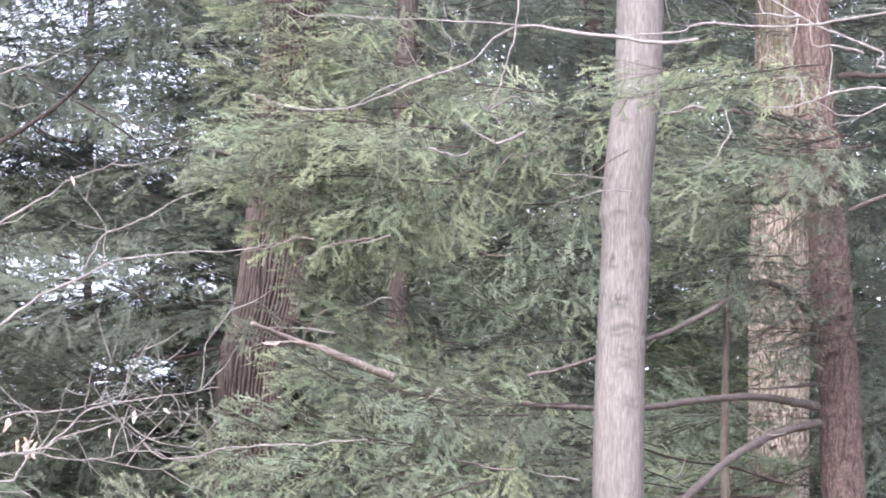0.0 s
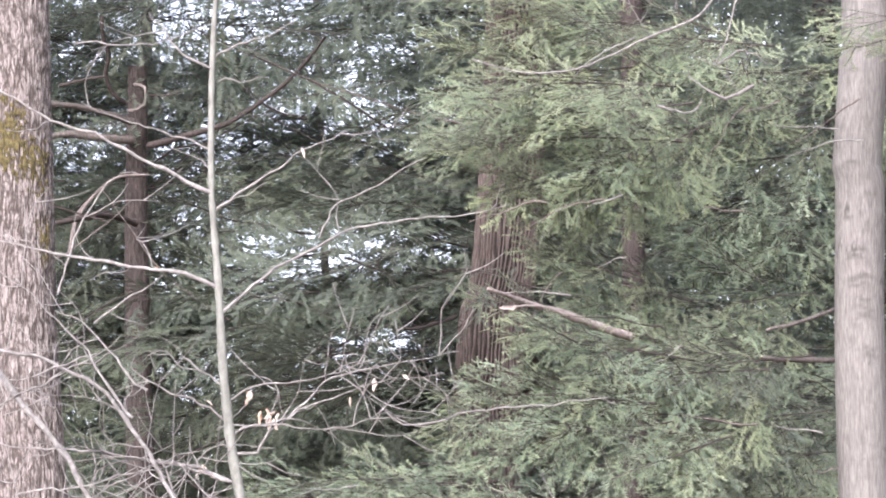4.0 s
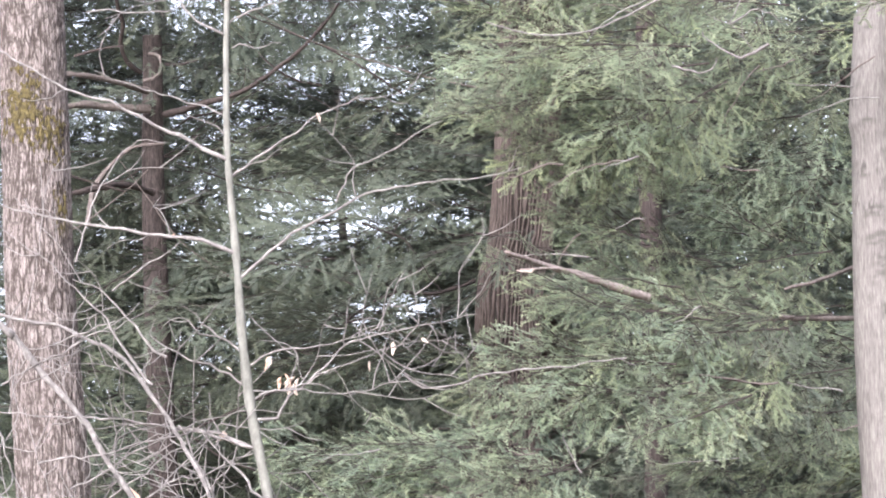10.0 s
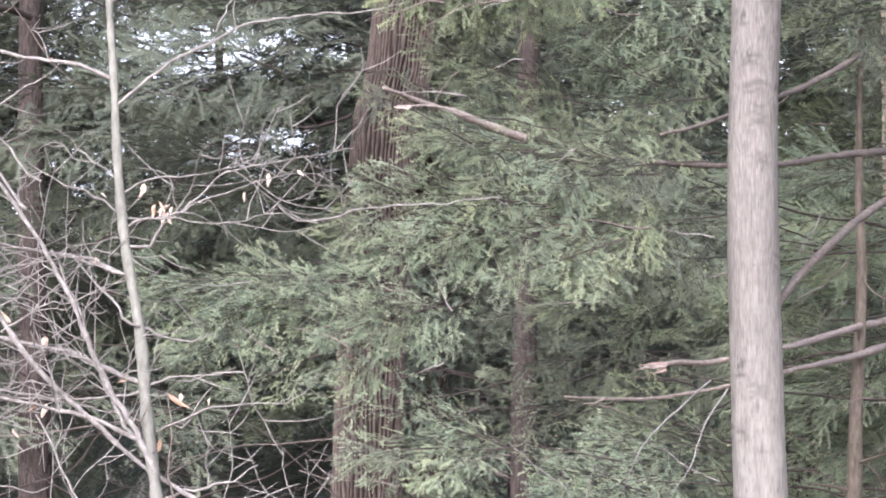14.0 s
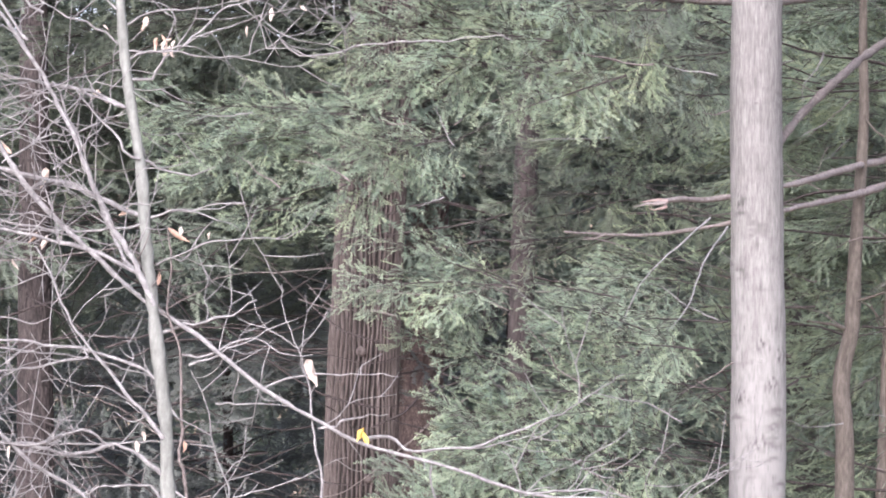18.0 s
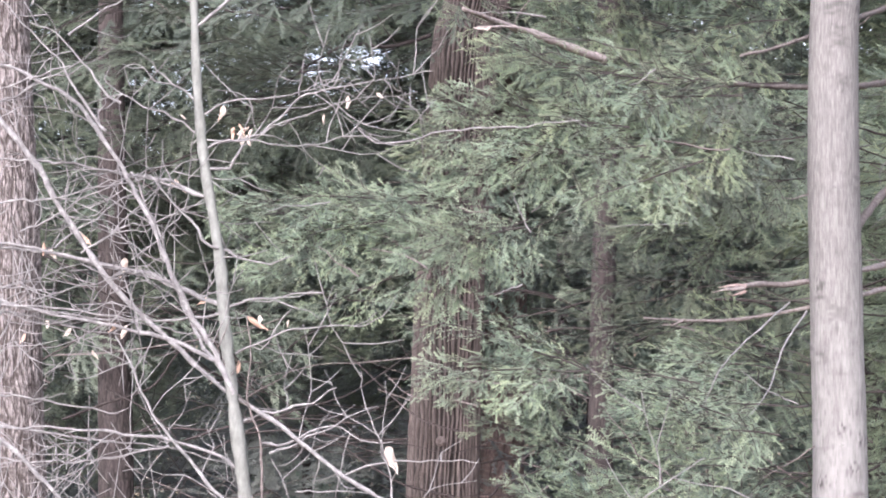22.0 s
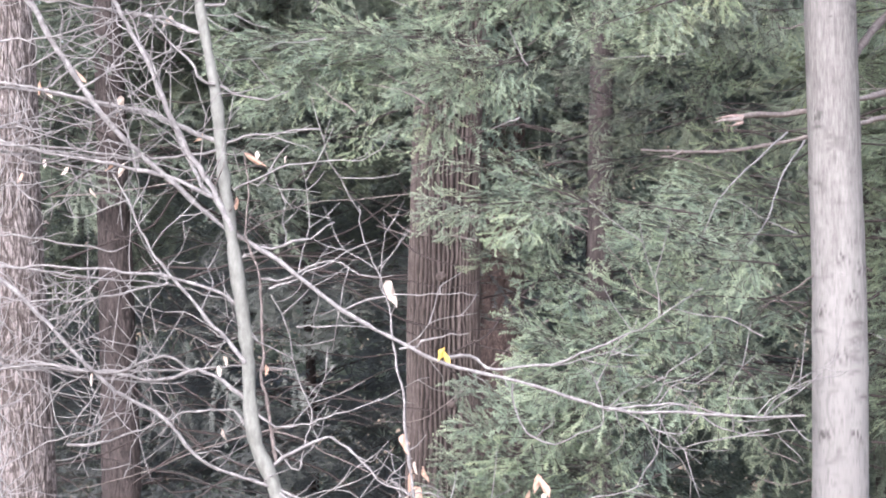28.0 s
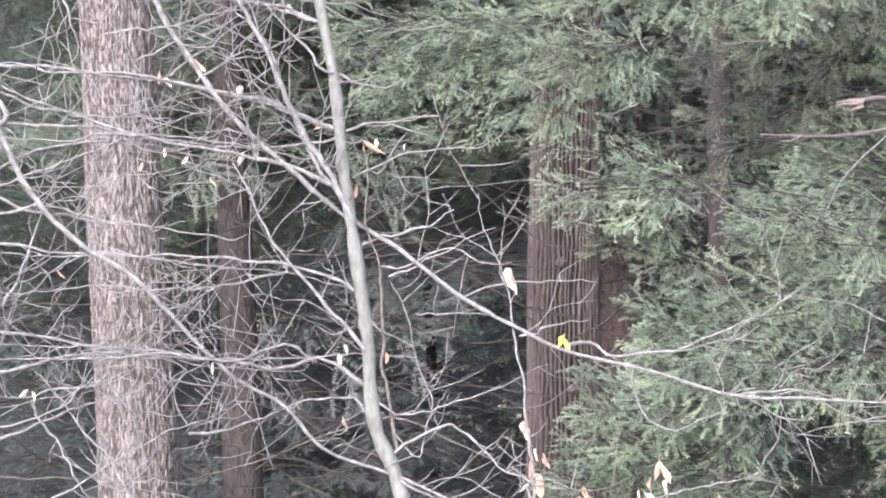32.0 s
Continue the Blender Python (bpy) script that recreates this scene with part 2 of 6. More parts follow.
def tube(pts, r0, r1, sides=6, step=0.04, wobble=0.0, seed=0):
    """Vertices and quads of a tapered limb along a smooth line."""
    line = smooth_line(pts, step)
    rng = np.random.default_rng(seed)
    if wobble:
        k = np.cumsum(rng.normal(0, 1, line.shape), 0)
        k -= np.linspace(0, 1, len(line))[:, None] * k[-1]
        line = line + wobble * k / max(1, len(line)) ** 0.5
    tan = np.gradient(line, axis=0)
    tan /= np.linalg.norm(tan, axis=1)[:, None] + 1e-9
    ref = np.array([0.31, 0.87, 0.38]) if abs(tan[0] @ [0.31, 0.87, 0.38]) < 0.9 else np.array([1.0, 0, 0])
    u = np.cross(tan, ref)
    u /= np.linalg.norm(u, axis=1)[:, None] + 1e-9
    w = np.cross(tan, u)
    s = np.linspace(0, 1, len(line))
    r = (r0 + (r1 - r0) * s) * (1 + 0.10 * rng.normal(0, 1, len(line)))
    a = np.linspace(0, 2 * np.pi, sides, endpoint=False)
    v = line[:, None] + r[:, None, None] * (np.cos(a)[None, :, None] * u[:, None] + np.sin(a)[None, :, None] * w[:, None])
    v = np.vstack([v.reshape(-1, 3), line[-1:] + tan[-1:] * r1])
    f = ring_faces(len(line), sides)
    end = (len(line) - 1) * sides
    cap = np.array([[end + k, end + (k + 1) % sides, len(v) - 1, len(v) - 1] for k in range(sides)])
    return v, np.vstack([f, cap]), line


def joined(pieces):
    vs, fs, at = [], [], 0
    for v, f in pieces:
        vs.append(v)
        fs.append(f + at)
        at += len(v)
    f = np.vstack(fs)
    return np.vstack(vs), [tuple(dict.fromkeys(q)) for q in f.tolist()]


def lattice(rng, theta, z, cells, per_metre):
    """Smooth value noise round a trunk, in 0..1: cells round it, per_metre up it."""
    rows = int(np.ceil(np.ptp(z) * per_metre)) + 3
    g = rng.random((rows, cells))
    x, y = (theta / (2 * np.pi) * cells) % cells, (z - z.min()) * per_metre
    i, j = np.floor(y).astype(int), np.floor(x).astype(int) % cells
    fy, fx = y - np.floor(y), x - np.floor(x)
    fy, fx = fy * fy * (3 - 2 * fy), fx * fx * (3 - 2 * fx)
    k = (j + 1) % cells
    return (g[i, j] * (1 - fx) + g[i, k] * fx) * (1 - fy) + (g[i + 1, j] * (1 - fx) + g[i + 1, k] * fx) * fy


def trunk(pts, r0, r1, style, seed, around=120):
    """A trunk along points from the ground up, its relief in real geometry where it passes the view."""
    rng = np.random.default_rng(seed)
    line = smooth_line(pts, 0.02)
    z = line[:, 2]
    want = np.unique(np.concatenate([np.linspace(z[0], 0.8, 12), np.arange(0.8, 6.4, 0.011 if around > 100 else 0.03), np.arange(6.4, max(6.5, z[-1]), 0.3), [z[-1]]]))
    want = want[(want >= z[0]) & (want <= z[-1])]
    cx, cy = np.interp(want, z, line[:, 0]), np.interp(want, z, line[:, 1])
    n = around * 3 // 4
    th = np.concatenate([np.linspace(np.pi, 2 * np.pi, n, endpoint=False), np.linspace(0, np.pi, around - n, endpoint=False)])
    T, Z = np.meshgrid(th, want)
    s = (want - z[0]) / (z[-1] - z[0])
    r = r0 + (r1 - r0) * s + r0 * 0.7 * np.exp(-(want - z[0]) / 0.22)
    R = np.repeat(r[:, None], around, 1)
    h, crevice = np.zeros_like(T), np.zeros_like(T)
    if style == "furrowed":
        sway = 0.30 * (lattice(rng, T, Z, 7, 4) - 0.5) + 0.10 * (lattice(rng, T, Z, 24, 14) - 0.5)
        plates = np.abs(2 * lattice(rng, T + sway, Z, 78, 13) - 1)
        cracks = np.abs(2 * lattice(rng, T + sway, Z, 150, 40) - 1)
        chips = lattice(rng, T + sway, Z, 120, 75)
        h = np.minimum(1, plates * 1.8) * 0.42 + np.minimum(1, cracks * 1.6) * 0.33 + chips * 0.30
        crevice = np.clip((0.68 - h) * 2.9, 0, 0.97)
        h = (h - 0.6) * 0.075
    elif style == "ridged":
        sway = 0.14 * (lattice(rng, T, Z, 8, 3) - 0.5) + 0.10 * (lattice(rng, T, Z, 36, 7) - 0.5) + 0.04 * (lattice(rng, T, Z, 60, 18) - 0.5)
        net = np.minimum(np.abs(2 * lattice(rng, T + sway, Z, 72, 4.5) - 1), np.abs(2 * lattice(rng, T + sway, Z, 88, 6) - 1))
        h = 1.0 * np.sin(T * 45 + sway * 45) + 1.6 * np.minimum(net, 0.5) - 0.40 + 0.5 * (lattice(rng, T + sway, Z, 96, 13) - 0.5) * 2 + 0.4 * (lattice(rng, T, Z, 160, 50) - 0.5)
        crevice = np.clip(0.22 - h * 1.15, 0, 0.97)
        h = np.tanh(h * 1.3) * 0.055
    elif style == "flaky":
        sway = 0.25 * (lattice(rng, T, Z, 9, 6) - 0.5)
        plates = np.abs(2 * lattice(rng, T + sway, Z, 40, 17) - 1)
        cracks = np.abs(2 * lattice(rng, T + sway, Z, 74, 42) - 1)
        h = np.minimum(1, plates * 2.0) * 0.5 + np.minimum(1, cracks * 1.7) * 0.3 + lattice(rng, T, Z, 60, 50) * 0.25
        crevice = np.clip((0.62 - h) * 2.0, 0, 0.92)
        h = (h - 0.6) * 0.09
    else:
        h = 0.05 * (lattice(rng, T, Z, 5, 2.5) - 0.5) + 0.016 * (lattice(rng, T, Z, 24, 16) - 0.5) + 0.010 * (lattice(rng, T, Z, 9, 60) - 0.5)
        crevice = 0.4 * np.clip(lattice(rng, T, Z, 60, 6) - 0.55, 0, 1) + 0.5 * np.clip(lattice(rng, T, Z, 30, 40) - 0.60, 0, 1) + 1.5 * np.clip(lattice(rng, T, Z, 100, 26) - 0.70, 0, 1)
        for _ in range(16):
            a, b = rng.random() * 2 * np.pi, rng.uniform(1.2, 6.2)
            d = np.hypot(np.angle(np.exp(1j * (T - a))) * 2.2, (Z - b) / 0.030)
            h += 0.05 * np.exp(-d * d) - 0.05 * np.exp(-((np.hypot(np.angle(np.exp(1j * (T - a))) * 4.0, (Z - b) / 0.012)) ** 2))
            crevice = np.maximum(crevice, 0.75 * np.exp(-((np.hypot(np.angle(np.exp(1j * (T - a))) * 2.6, (Z - b - 0.012 + 0.03 * np.abs(np.angle(np.exp(1j * (T - a))))) / 0.010)) ** 2)))
        for _ in range(7):
            b, k = rng.uniform(1.2, 6.3), rng.integers(1, 4)
            line = np.exp(-((Z - b - 0.02 * np.sin(T * k + b) - 0.05 * (lattice(rng, T, Z, 30, 2) - 0.5)) / 0.009) ** 2) * np.clip(2.6 * lattice(rng, T, Z, 20, 3) - 1.2, 0, 1)
            crevice, h = np.maximum(crevice, 0.42 * line), h - 0.007 * line
        for _ in range(12):
            # a patch of short wrinkles across the stem
            a, b = rng.uniform(1.05, 1.95) * np.pi, rng.uniform(1.4, 6.0)
            for _ in range(5):
                c = b + rng.normal(0, 0.028)
                wrinkle = np.exp(-((Z - c - 0.010 * np.sin(5 * T + c * 40)) / 0.008) ** 2) * np.exp(-(np.angle(np.exp(1j * (T - a))) / rng.uniform(0.25, 0.5)) ** 2)
                crevice, h = np.maximum(crevice, 0.6 * wrinkle), h - 0.010 * wrinkle
        for _ in range(18):
            # the scar of a lost branch, rough and dark, in a raised brow
            a, b = rng.uniform(1.15, 1.85) * np.pi, rng.uniform(1.5, 5.8)
            da, dz = np.angle(np.exp(1j * (T - a))), Z - b
            rough = np.exp(-(da / 0.30) ** 2 - ((dz + 0.05 * np.abs(da)) / 0.030) ** 2)
            crevice = np.maximum(crevice, np.clip(2.4 * rough * (lattice(rng, T, Z, 80, 55) - 0.32), 0, 0.92))
            h += 0.045 * rough * lattice(rng, T, Z, 80, 50)
        for a in (1.80 * np.pi, 1.28 * np.pi):
            split = np.exp(-(np.angle(np.exp(1j * (T - a - 0.12 * np.sin(Z * 2.3)))) / 0.035) ** 2) * np.clip(3 * lattice(rng, T, Z, 6, 2.2) - 1.5, 0, 1)
            crevice, h = np.maximum(crevice, 0.65 * split), h - 0.015 * split
        seam = np.abs(lattice(rng, T, Z, 4, 7) - 0.5)
        crevice = np.maximum(crevice, 0.35 * np.exp(-(seam / 0.02) ** 2) * (lattice(rng, T, Z, 9, 5) > 0.6))
    R = R * (1 + h + 0.05 * (lattice(rng, T, Z, 5, 1.2) - 0.5))
    v = np.stack([cx[:, None] + R * np.cos(T), cy[:, None] + R * np.sin(T), Z], -1).reshape(-1, 3)
    return v, ring_faces(len(want), around), crevice.ravel()


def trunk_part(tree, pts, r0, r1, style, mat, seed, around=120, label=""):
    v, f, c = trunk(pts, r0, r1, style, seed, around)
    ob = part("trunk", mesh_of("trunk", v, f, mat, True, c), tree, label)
    ob["rings"] = around
    return ob


def moss_patch(tree, bole, at, wide, high, seed):
    """A cushion of moss that lies on the bark of a trunk round a place."""
    n = bole["rings"]
    co = np.empty(len(bole.data.vertices) * 3, np.float32)
    bole.data.vertices.foreach_get("co", co)
    co = co.reshape(-1, n, 3)
    rows = np.where(np.abs(co[:, 0, 2] - at[2]) < high)[0]
    cols = np.where((np.abs(co[rows[0], :, 0] - at[0]) < wide) & (co[rows[0], :, 1] < co[rows[0], :, 1].mean()))[0]
    rng = np.random.default_rng(seed)
    g = co[rows][:, cols]
    rr, cc = g.shape[:2]
    u, w = np.meshgrid(np.linspace(0, 6.28, cc), np.linspace(0, 1, rr))
    f = lattice(rng, u, w * 2 * high, 14, 55) * 0.6 + lattice(rng, u, w * 2 * high, 40, 120) * 0.4
    edge = np.hypot(2 * (u / 6.28) - 1, 2 * w - 1)
    thick = np.clip((f - 0.36 - 0.30 * edge ** 2) * 0.08, 0, 0.012)
    mid = g.mean((0, 1)) + np.array([0, wide * 2, 0])
    out = g - mid
    out[..., 2] = 0
    out /= np.linalg.norm(out, axis=-1, keepdims=True)
    v = (g + out * (thick - 0.003)[..., None]).reshape(-1, 3)
    i, j = np.meshgrid(np.arange(rr - 1), np.arange(cc - 1), indexing="ij")
    a = (i * cc + j).ravel()
    keep = (thick[:-1, :-1] > 0.0005).ravel()
    q = np.stack([a, a + 1, a + cc + 1, a + cc], -1)[keep]
    return part("moss", mesh_of("moss", v, q, M_MOSS), tree, "olive green moss cushion")


def knot(tree, at, size, seed, mat):
    """The healed collar of a lost branch: a ring of bark round a dark dent, facing the open side."""
    rng = np.random.default_rng(seed)
    rows, cols = 8, 18
    u, a = np.meshgrid(np.linspace(0, 1, rows), np.linspace(0, 2 * np.pi, cols, endpoint=False), indexing="ij")
    r = size * u * (1 + 0.15 * np.sin(2 * a + seed) + 0.06 * rng.normal(0, 1, u.shape))
    lift = size * 0.07 * np.sin(np.pi * np.clip(u * 1.25 - 0.25, 0, 1)) - size * 0.25 * np.clip(0.3 - u, 0, 1)
    v = np.stack([at[0] + r * np.cos(a), at[1] - lift + 0.004 + 0.4 * r * r / max(size, 0.01), at[2] + 0.7 * r * np.sin(a)], -1).reshape(-1, 3)
    return part("knot", mesh_of("knot", v, ring_faces(rows, cols), mat, True, np.clip(0.45 - 1.4 * u, 0, 0.45).ravel()), tree)


# ---------------------------------------------------------------- hemlock sprays
def spray(seed, length, grade):
    """A flat, drooping hemlock bough along +x: stem and side twigs, and its needles as single blades. grade: 0 near, 1 middle, 2 far."""
    rng = np.random.default_rng(seed)
    wood, blades, tones = [], [], []
    gap, blade, wide = ((0.0068, 0.0125, 0.0058), (0.0100, 0.019, 0.0095), (0.018, 0.046, 0.013))[grade]

    def dress(line, full):
        """Needles in two ranks along a twig."""
        seg = np.diff(line, axis=0)
        ln = np.linalg.norm(seg, axis=1)
        total = ln.sum()
        n = max(3, int(total / gap))
        s = np.linspace(0.02, 1, n) * total
        cum = np.r_[0, np.cumsum(ln)]
        base = np.stack([np.interp(s, cum, line[:, k]) for k in range(3)], -1)
        tan = (line[-1] - line[0]) / (np.linalg.norm(line[-1] - line[0]) + 1e-9)
        side = np.cross(tan, [0, 0, 1.0])
        side /= np.linalg.norm(side) + 1e-9
        own = rng.uniform(0, 0.75)
        for sign in (1, -1):
            keep = rng.random(n) < full
            b = base[keep]
            m = len(b)
            d = sign * side + tan * rng.normal(0.55, 0.15, m)[:, None] + np.array([0, 0, 1.0]) * rng.normal(0.05, 0.20, m)[:, None]
            d *= (blade * rng.uniform(0.65, 1.1, m) / np.linalg.norm(d, axis=1))[:, None]
            w = tan * wide * 0.5
            blades.append(np.stack([b - w, b + w, b + d + w * 0.5], 1))
            tones.append(np.clip(own + 0.25 * (s[keep] / total) ** 2 + rng.normal(0, 0.08, m), 0, 1))

    n1 = 26
    t = np.linspace(0, 1, n1)
    bend, sag = rng.uniform(-0.12, 0.12), rng.uniform(0.05, 0.14)
    axis = np.stack([length * t, length * bend * t**2 + 0.0043 * length * np.cumsum(rng.normal(0, 1, n1)), length * (0.05 * t - sag * t**2.2) + 0.002 * length * np.cumsum(rng.normal(0, 1, n1))], -1)
    wood.append(tube(axis[5::3], 0.0018 * length + 0.0005, 0.0008, 4, 0.08)[:2])
    dress(axis[int(n1 * 0.3):], 0.9)
    k2 = int(length / (0.036 + 0.012 * length, 0.050, 0.070)[grade])
    for i in range(k2):
        u = (i + rng.uniform(0.1, 0.9)) / k2
        if u < 0.05 or rng.random() < 0.10:
            continue
        sgn = 1 if i % 2 else -1
        l2 = length * ((0.50 if length < 0.5 else 0.42) * np.sin(np.pi * min(1, u * 0.78 + 0.20)) + 0.030) * rng.choice([rng.uniform(0.3, 0.7), rng.uniform(0.7, 1.15)])
        root = np.array([np.interp(u, t, axis[:, k]) for k in range(3)])
        ang = radians(rng.uniform(36, 62) * (1 - 0.35 * u)) * sgn
        lift, drop = rng.normal(0.0, 0.16), rng.uniform(0.0, 0.16)
        q = np.linspace(0, 1, 7)
        curl = -sgn * rng.uniform(0.0, 0.45)
        a2 = ang + curl * q + 0.05 * np.cumsum(rng.normal(0, 0.5, 7))
        go = np.vstack([np.zeros((1, 2)), np.cumsum(np.stack([np.cos(a2), np.sin(a2)], -1)[:-1], 0)]) * l2 / 6
        l2line = root + np.column_stack([go, l2 * (lift * q - drop * q**2)])
        wood.append(tube(l2line[::3], 0.0021, 0.0007, 3, 0.2)[:2])
        bare = 0.30 if u < 0.6 else 0.1
        dress(l2line[1 if bare < 0.2 else 2:], 0.92)
        k3 = int(l2 / (0.032, 0.036, 0.048)[grade])
        for j in range(k3):
            v = (j + rng.uniform(0.2, 0.8)) / max(1, k3)
            if v < bare or rng.random() < 0.10:
                continue
            l3 = (0.42 * l2 * (1 - v) ** 0.8 + 0.036) * rng.uniform(0.5, 1.25)
            root3 = np.array([np.interp(v, q, l2line[:, k]) for k in range(3)])
            s3 = 1 if j % 2 else -1
            a3 = np.interp(v, q, a2) + s3 * radians(rng.uniform(28, 50))
            p = np.linspace(0, 1, 4)
            a3 = a3 - s3 * rng.uniform(0, 0.35) * p
            dz = l3 * ((lift + rng.normal(0, 0.16)) * p - rng.uniform(0.0, 0.22) * p**2)
            dress(root3 + np.stack([np.cos(a3) * l3 * p, np.sin(a3) * l3 * p, dz], -1), 0.94)
    tri = np.concatenate(blades)
    return joined(wood), (tri.reshape(-1, 3), np.repeat(np.concatenate(tones), 3))


SIZES = ((0.32, 0.60, 1.10), (0.70, 1.30), (1.40,))
WOODS, LEAVES, SPRAYS = {}, {}, {}
for grade in (0, 1, 2):
    for size in SIZES[grade]:
        for k in range(6):
            WOODS[grade, size, k], LEAVES[grade, size, k] = spray(100 * grade + k + int(1000 * size), size, grade)


def spray_mesh(grade, size, k, mat):
    if (grade, size, k, mat.name) not in SPRAYS:
        nv, tone = LEAVES[grade, size, k]
        SPRAYS[grade, size, k, mat.name] = (mesh_of("bough", *WOODS[grade, size, k], M_HEM_SHADED),
                                            mesh_of("needles", nv, np.arange(len(nv)).reshape(-1, 3), mat, False, tone, "tone"))
    return SPRAYS[grade, size, k, mat.name]


BOUGHS = 0


# sky gaps between the crowns, fitted to the camera's view: slopes from the eye, half width and half height
GAPS = [
    (-0.0747, 0.2216, 0.0094, 0.0047), (-0.0553, 0.2277, 0.0086, 0.0044), (-0.0474, 0.2193, 0.0086, 0.0055), (-0.0360, 0.2272, 0.0078, 0.0039), (-0.0235, 0.2137, 0.0086, 0.0039), (-0.0104, 0.2257, 0.0055, 0.0039), (-0.0926, 0.1902, 0.0047, 0.0023), (-0.0815, 0.1891, 0.0078, 0.0025), (-0.0623, 0.1887, 0.0078, 0.0028), (-0.0487, 0.1875, 0.0086, 0.0031), (-0.0143, 0.1956, 0.0070, 0.0028), (-0.0282, 0.1781, 0.0063, 0.0028), (-0.0138, 0.1793, 0.0039, 0.0034), (-0.0417, 0.1776, 0.0047, 0.0019), (-0.0564, 0.1514, 0.0066, 0.0041), (-0.0477, 0.1544, 0.0055, 0.0028),
    (-0.0230, 0.1570, 0.0031, 0.0022), (-0.1190, 0.1966, 0.0055, 0.0038), (-0.0941, 0.2074, 0.0039, 0.0028), (-0.0960, 0.1733, 0.0039, 0.0022), (0.0752, 0.2030, 0.0039, 0.0019), (-0.0660, 0.2544, 0.0070, 0.0055), (-0.0423, 0.2223, 0.0070, 0.0060), (-0.0468, 0.2156, 0.0047, 0.0034), (-0.0212, 0.2116, 0.0047, 0.0022), (-0.0630, 0.1842, 0.0070, 0.0023), (-0.0464, 0.1844, 0.0047, 0.0019), (-0.0551, 0.1476, 0.0066, 0.0028), (-0.0459, 0.1511, 0.0047, 0.0022), (0.1719, 0.2512, 0.0034, 0.0019), (0.1727, 0.1868, 0.0039, 0.0023),
]


def in_gap(root, tip):
    for k in range(6):
        p = root.lerp(tip, k / 5)
        for gx, gz, rx, rz in GAPS:
            if ((p.x / p.y - gx) / rx) ** 2 + (((p.z - EYE) / p.y - gz) / rz) ** 2 < 1:
                return True
    return False


def behind_maple(root, tip):
    """Pushes a bough beside the maple behind it, keeping its place in view."""
    root, tip = Vector(root), Vector(tip)
    if max(root.x / root.y, tip.x / tip.y) > 0.0845 and min(root.y, tip.y) < 14.5:
        k = 14.75 / min(root.y, tip.y)
        for p in (root, tip):
            p.x, p.y, p.z = p.x * k, p.y * k, EYE + (p.z - EYE) * k
    return root, tip


def bough(tree, root, tip, mat=None, grade=0, roll=None, wide=1.0, before=False):
    """One bough of a tree from root to tip: its wood, and its needles as a part of it."""
    global BOUGHS
    BOUGHS += 1
    rng = random.Random(BOUGHS)
    root, tip = (Vector(root), Vector(tip)) if before else behind_maple(root, tip)
    if mat in (M_FAR, M_DEEP) and in_gap(root, tip) and rng.random() < (0.60 if (tip - root).length > 0.95 else 0.15):
        return None
    x = tip - root
    size = min(SIZES[grade], key=lambda v: abs(math.log(x.length / v)))
    wood, leaf = spray_mesh(grade, size, rng.randrange(6), mat or M_GREEN)
    s = x.length / size
    x.normalize()
    y = Vector((0, 0, 1)).cross(x).normalized()
    z = x.cross(y)
    m = Matrix((x, y, z)).transposed().to_4x4()
    r = radians(roll if roll is not None else rng.gauss(-15, 26) * (1 if x.x < 0 else -1))
    m = Matrix.Translation(root - Vector(tree.location)) @ m @ Matrix.Rotation(r, 4, "X") @ Matrix.Diagonal((s, s * wide, s * wide, 1))
    b = new("bough", wood)
    b.parent, b.matrix_basis = tree, m
    n = tagged(new("needles", leaf), kind="stuff")
    n.parent = b
    return b


def limb(tree, pts, r0, r1, mat=None, sides=7, seed=1, name="limb", label=""):
    v, f, _ = tube(pts, r0, r1, sides, 0.05, 0.010, seed)
    return part(name, mesh_of(name, *joined([(v, f)]), mat or M_LIMB), tree, label)


FULL = 1.35


def layer(tree, a, b, count, length, lean, mat, grade=0, deep=0.6, seed=0, spread=22, limbs=None):
    """Boughs of a tree whose middles fill the upright field between corners a and b; lean: the way their tips point,
    in degrees up from the right, seen from the open side. They also reach towards that side."""
    rng = random.Random(seed + 7 * count)
    count = int(count * FULL)
    for k in range(count):
        fx = (k + rng.random()) / count
        tiers = max(1, round(abs(b[2] - a[2]) / 0.26))
        fz = (rng.randrange(tiers) + 0.5 + 0.45 * (rng.random() - 0.5) + 0.5 * (fx - 0.5)) / tiers
        mid = Vector((a[0] + (b[0] - a[0]) * fx, (a[1] + b[1]) / 2 + rng.uniform(-deep, deep), a[2] + (b[2] - a[2]) * fz))
        t = radians(lean + rng.uniform(-spread, spread))
        d = Vector((math.cos(t), -rng.uniform(0.05, 0.55), math.sin(t))).normalized() * length * rng.uniform(0.7, 1.25) / 2
        bough(tree, mid - d, mid + d, mat, grade)


def fan(tree, tips, length, mat, seed, times=2, slope=(-7, 12), grade=0):
    """Boughs that come from one side and end at the given tips."""
    rng = random.Random(seed)
    for tip in tips:
        for k in range(times):
            a, ln = radians(rng.uniform(*slope)), length * rng.uniform(0.75, 1.2)
            end = Vector(tip) + Vector((rng.gauss(0, 0.03), rng.uniform(-0.1, 0.25), rng.gauss(0, 0.025)))
            bough(tree, end + Vector((ln * math.cos(a), rng.uniform(0.0, 0.35) * ln, ln * math.sin(a))), end, mat, grade, rng.gauss(-14, 14), rng.uniform(0.85, 1.15))


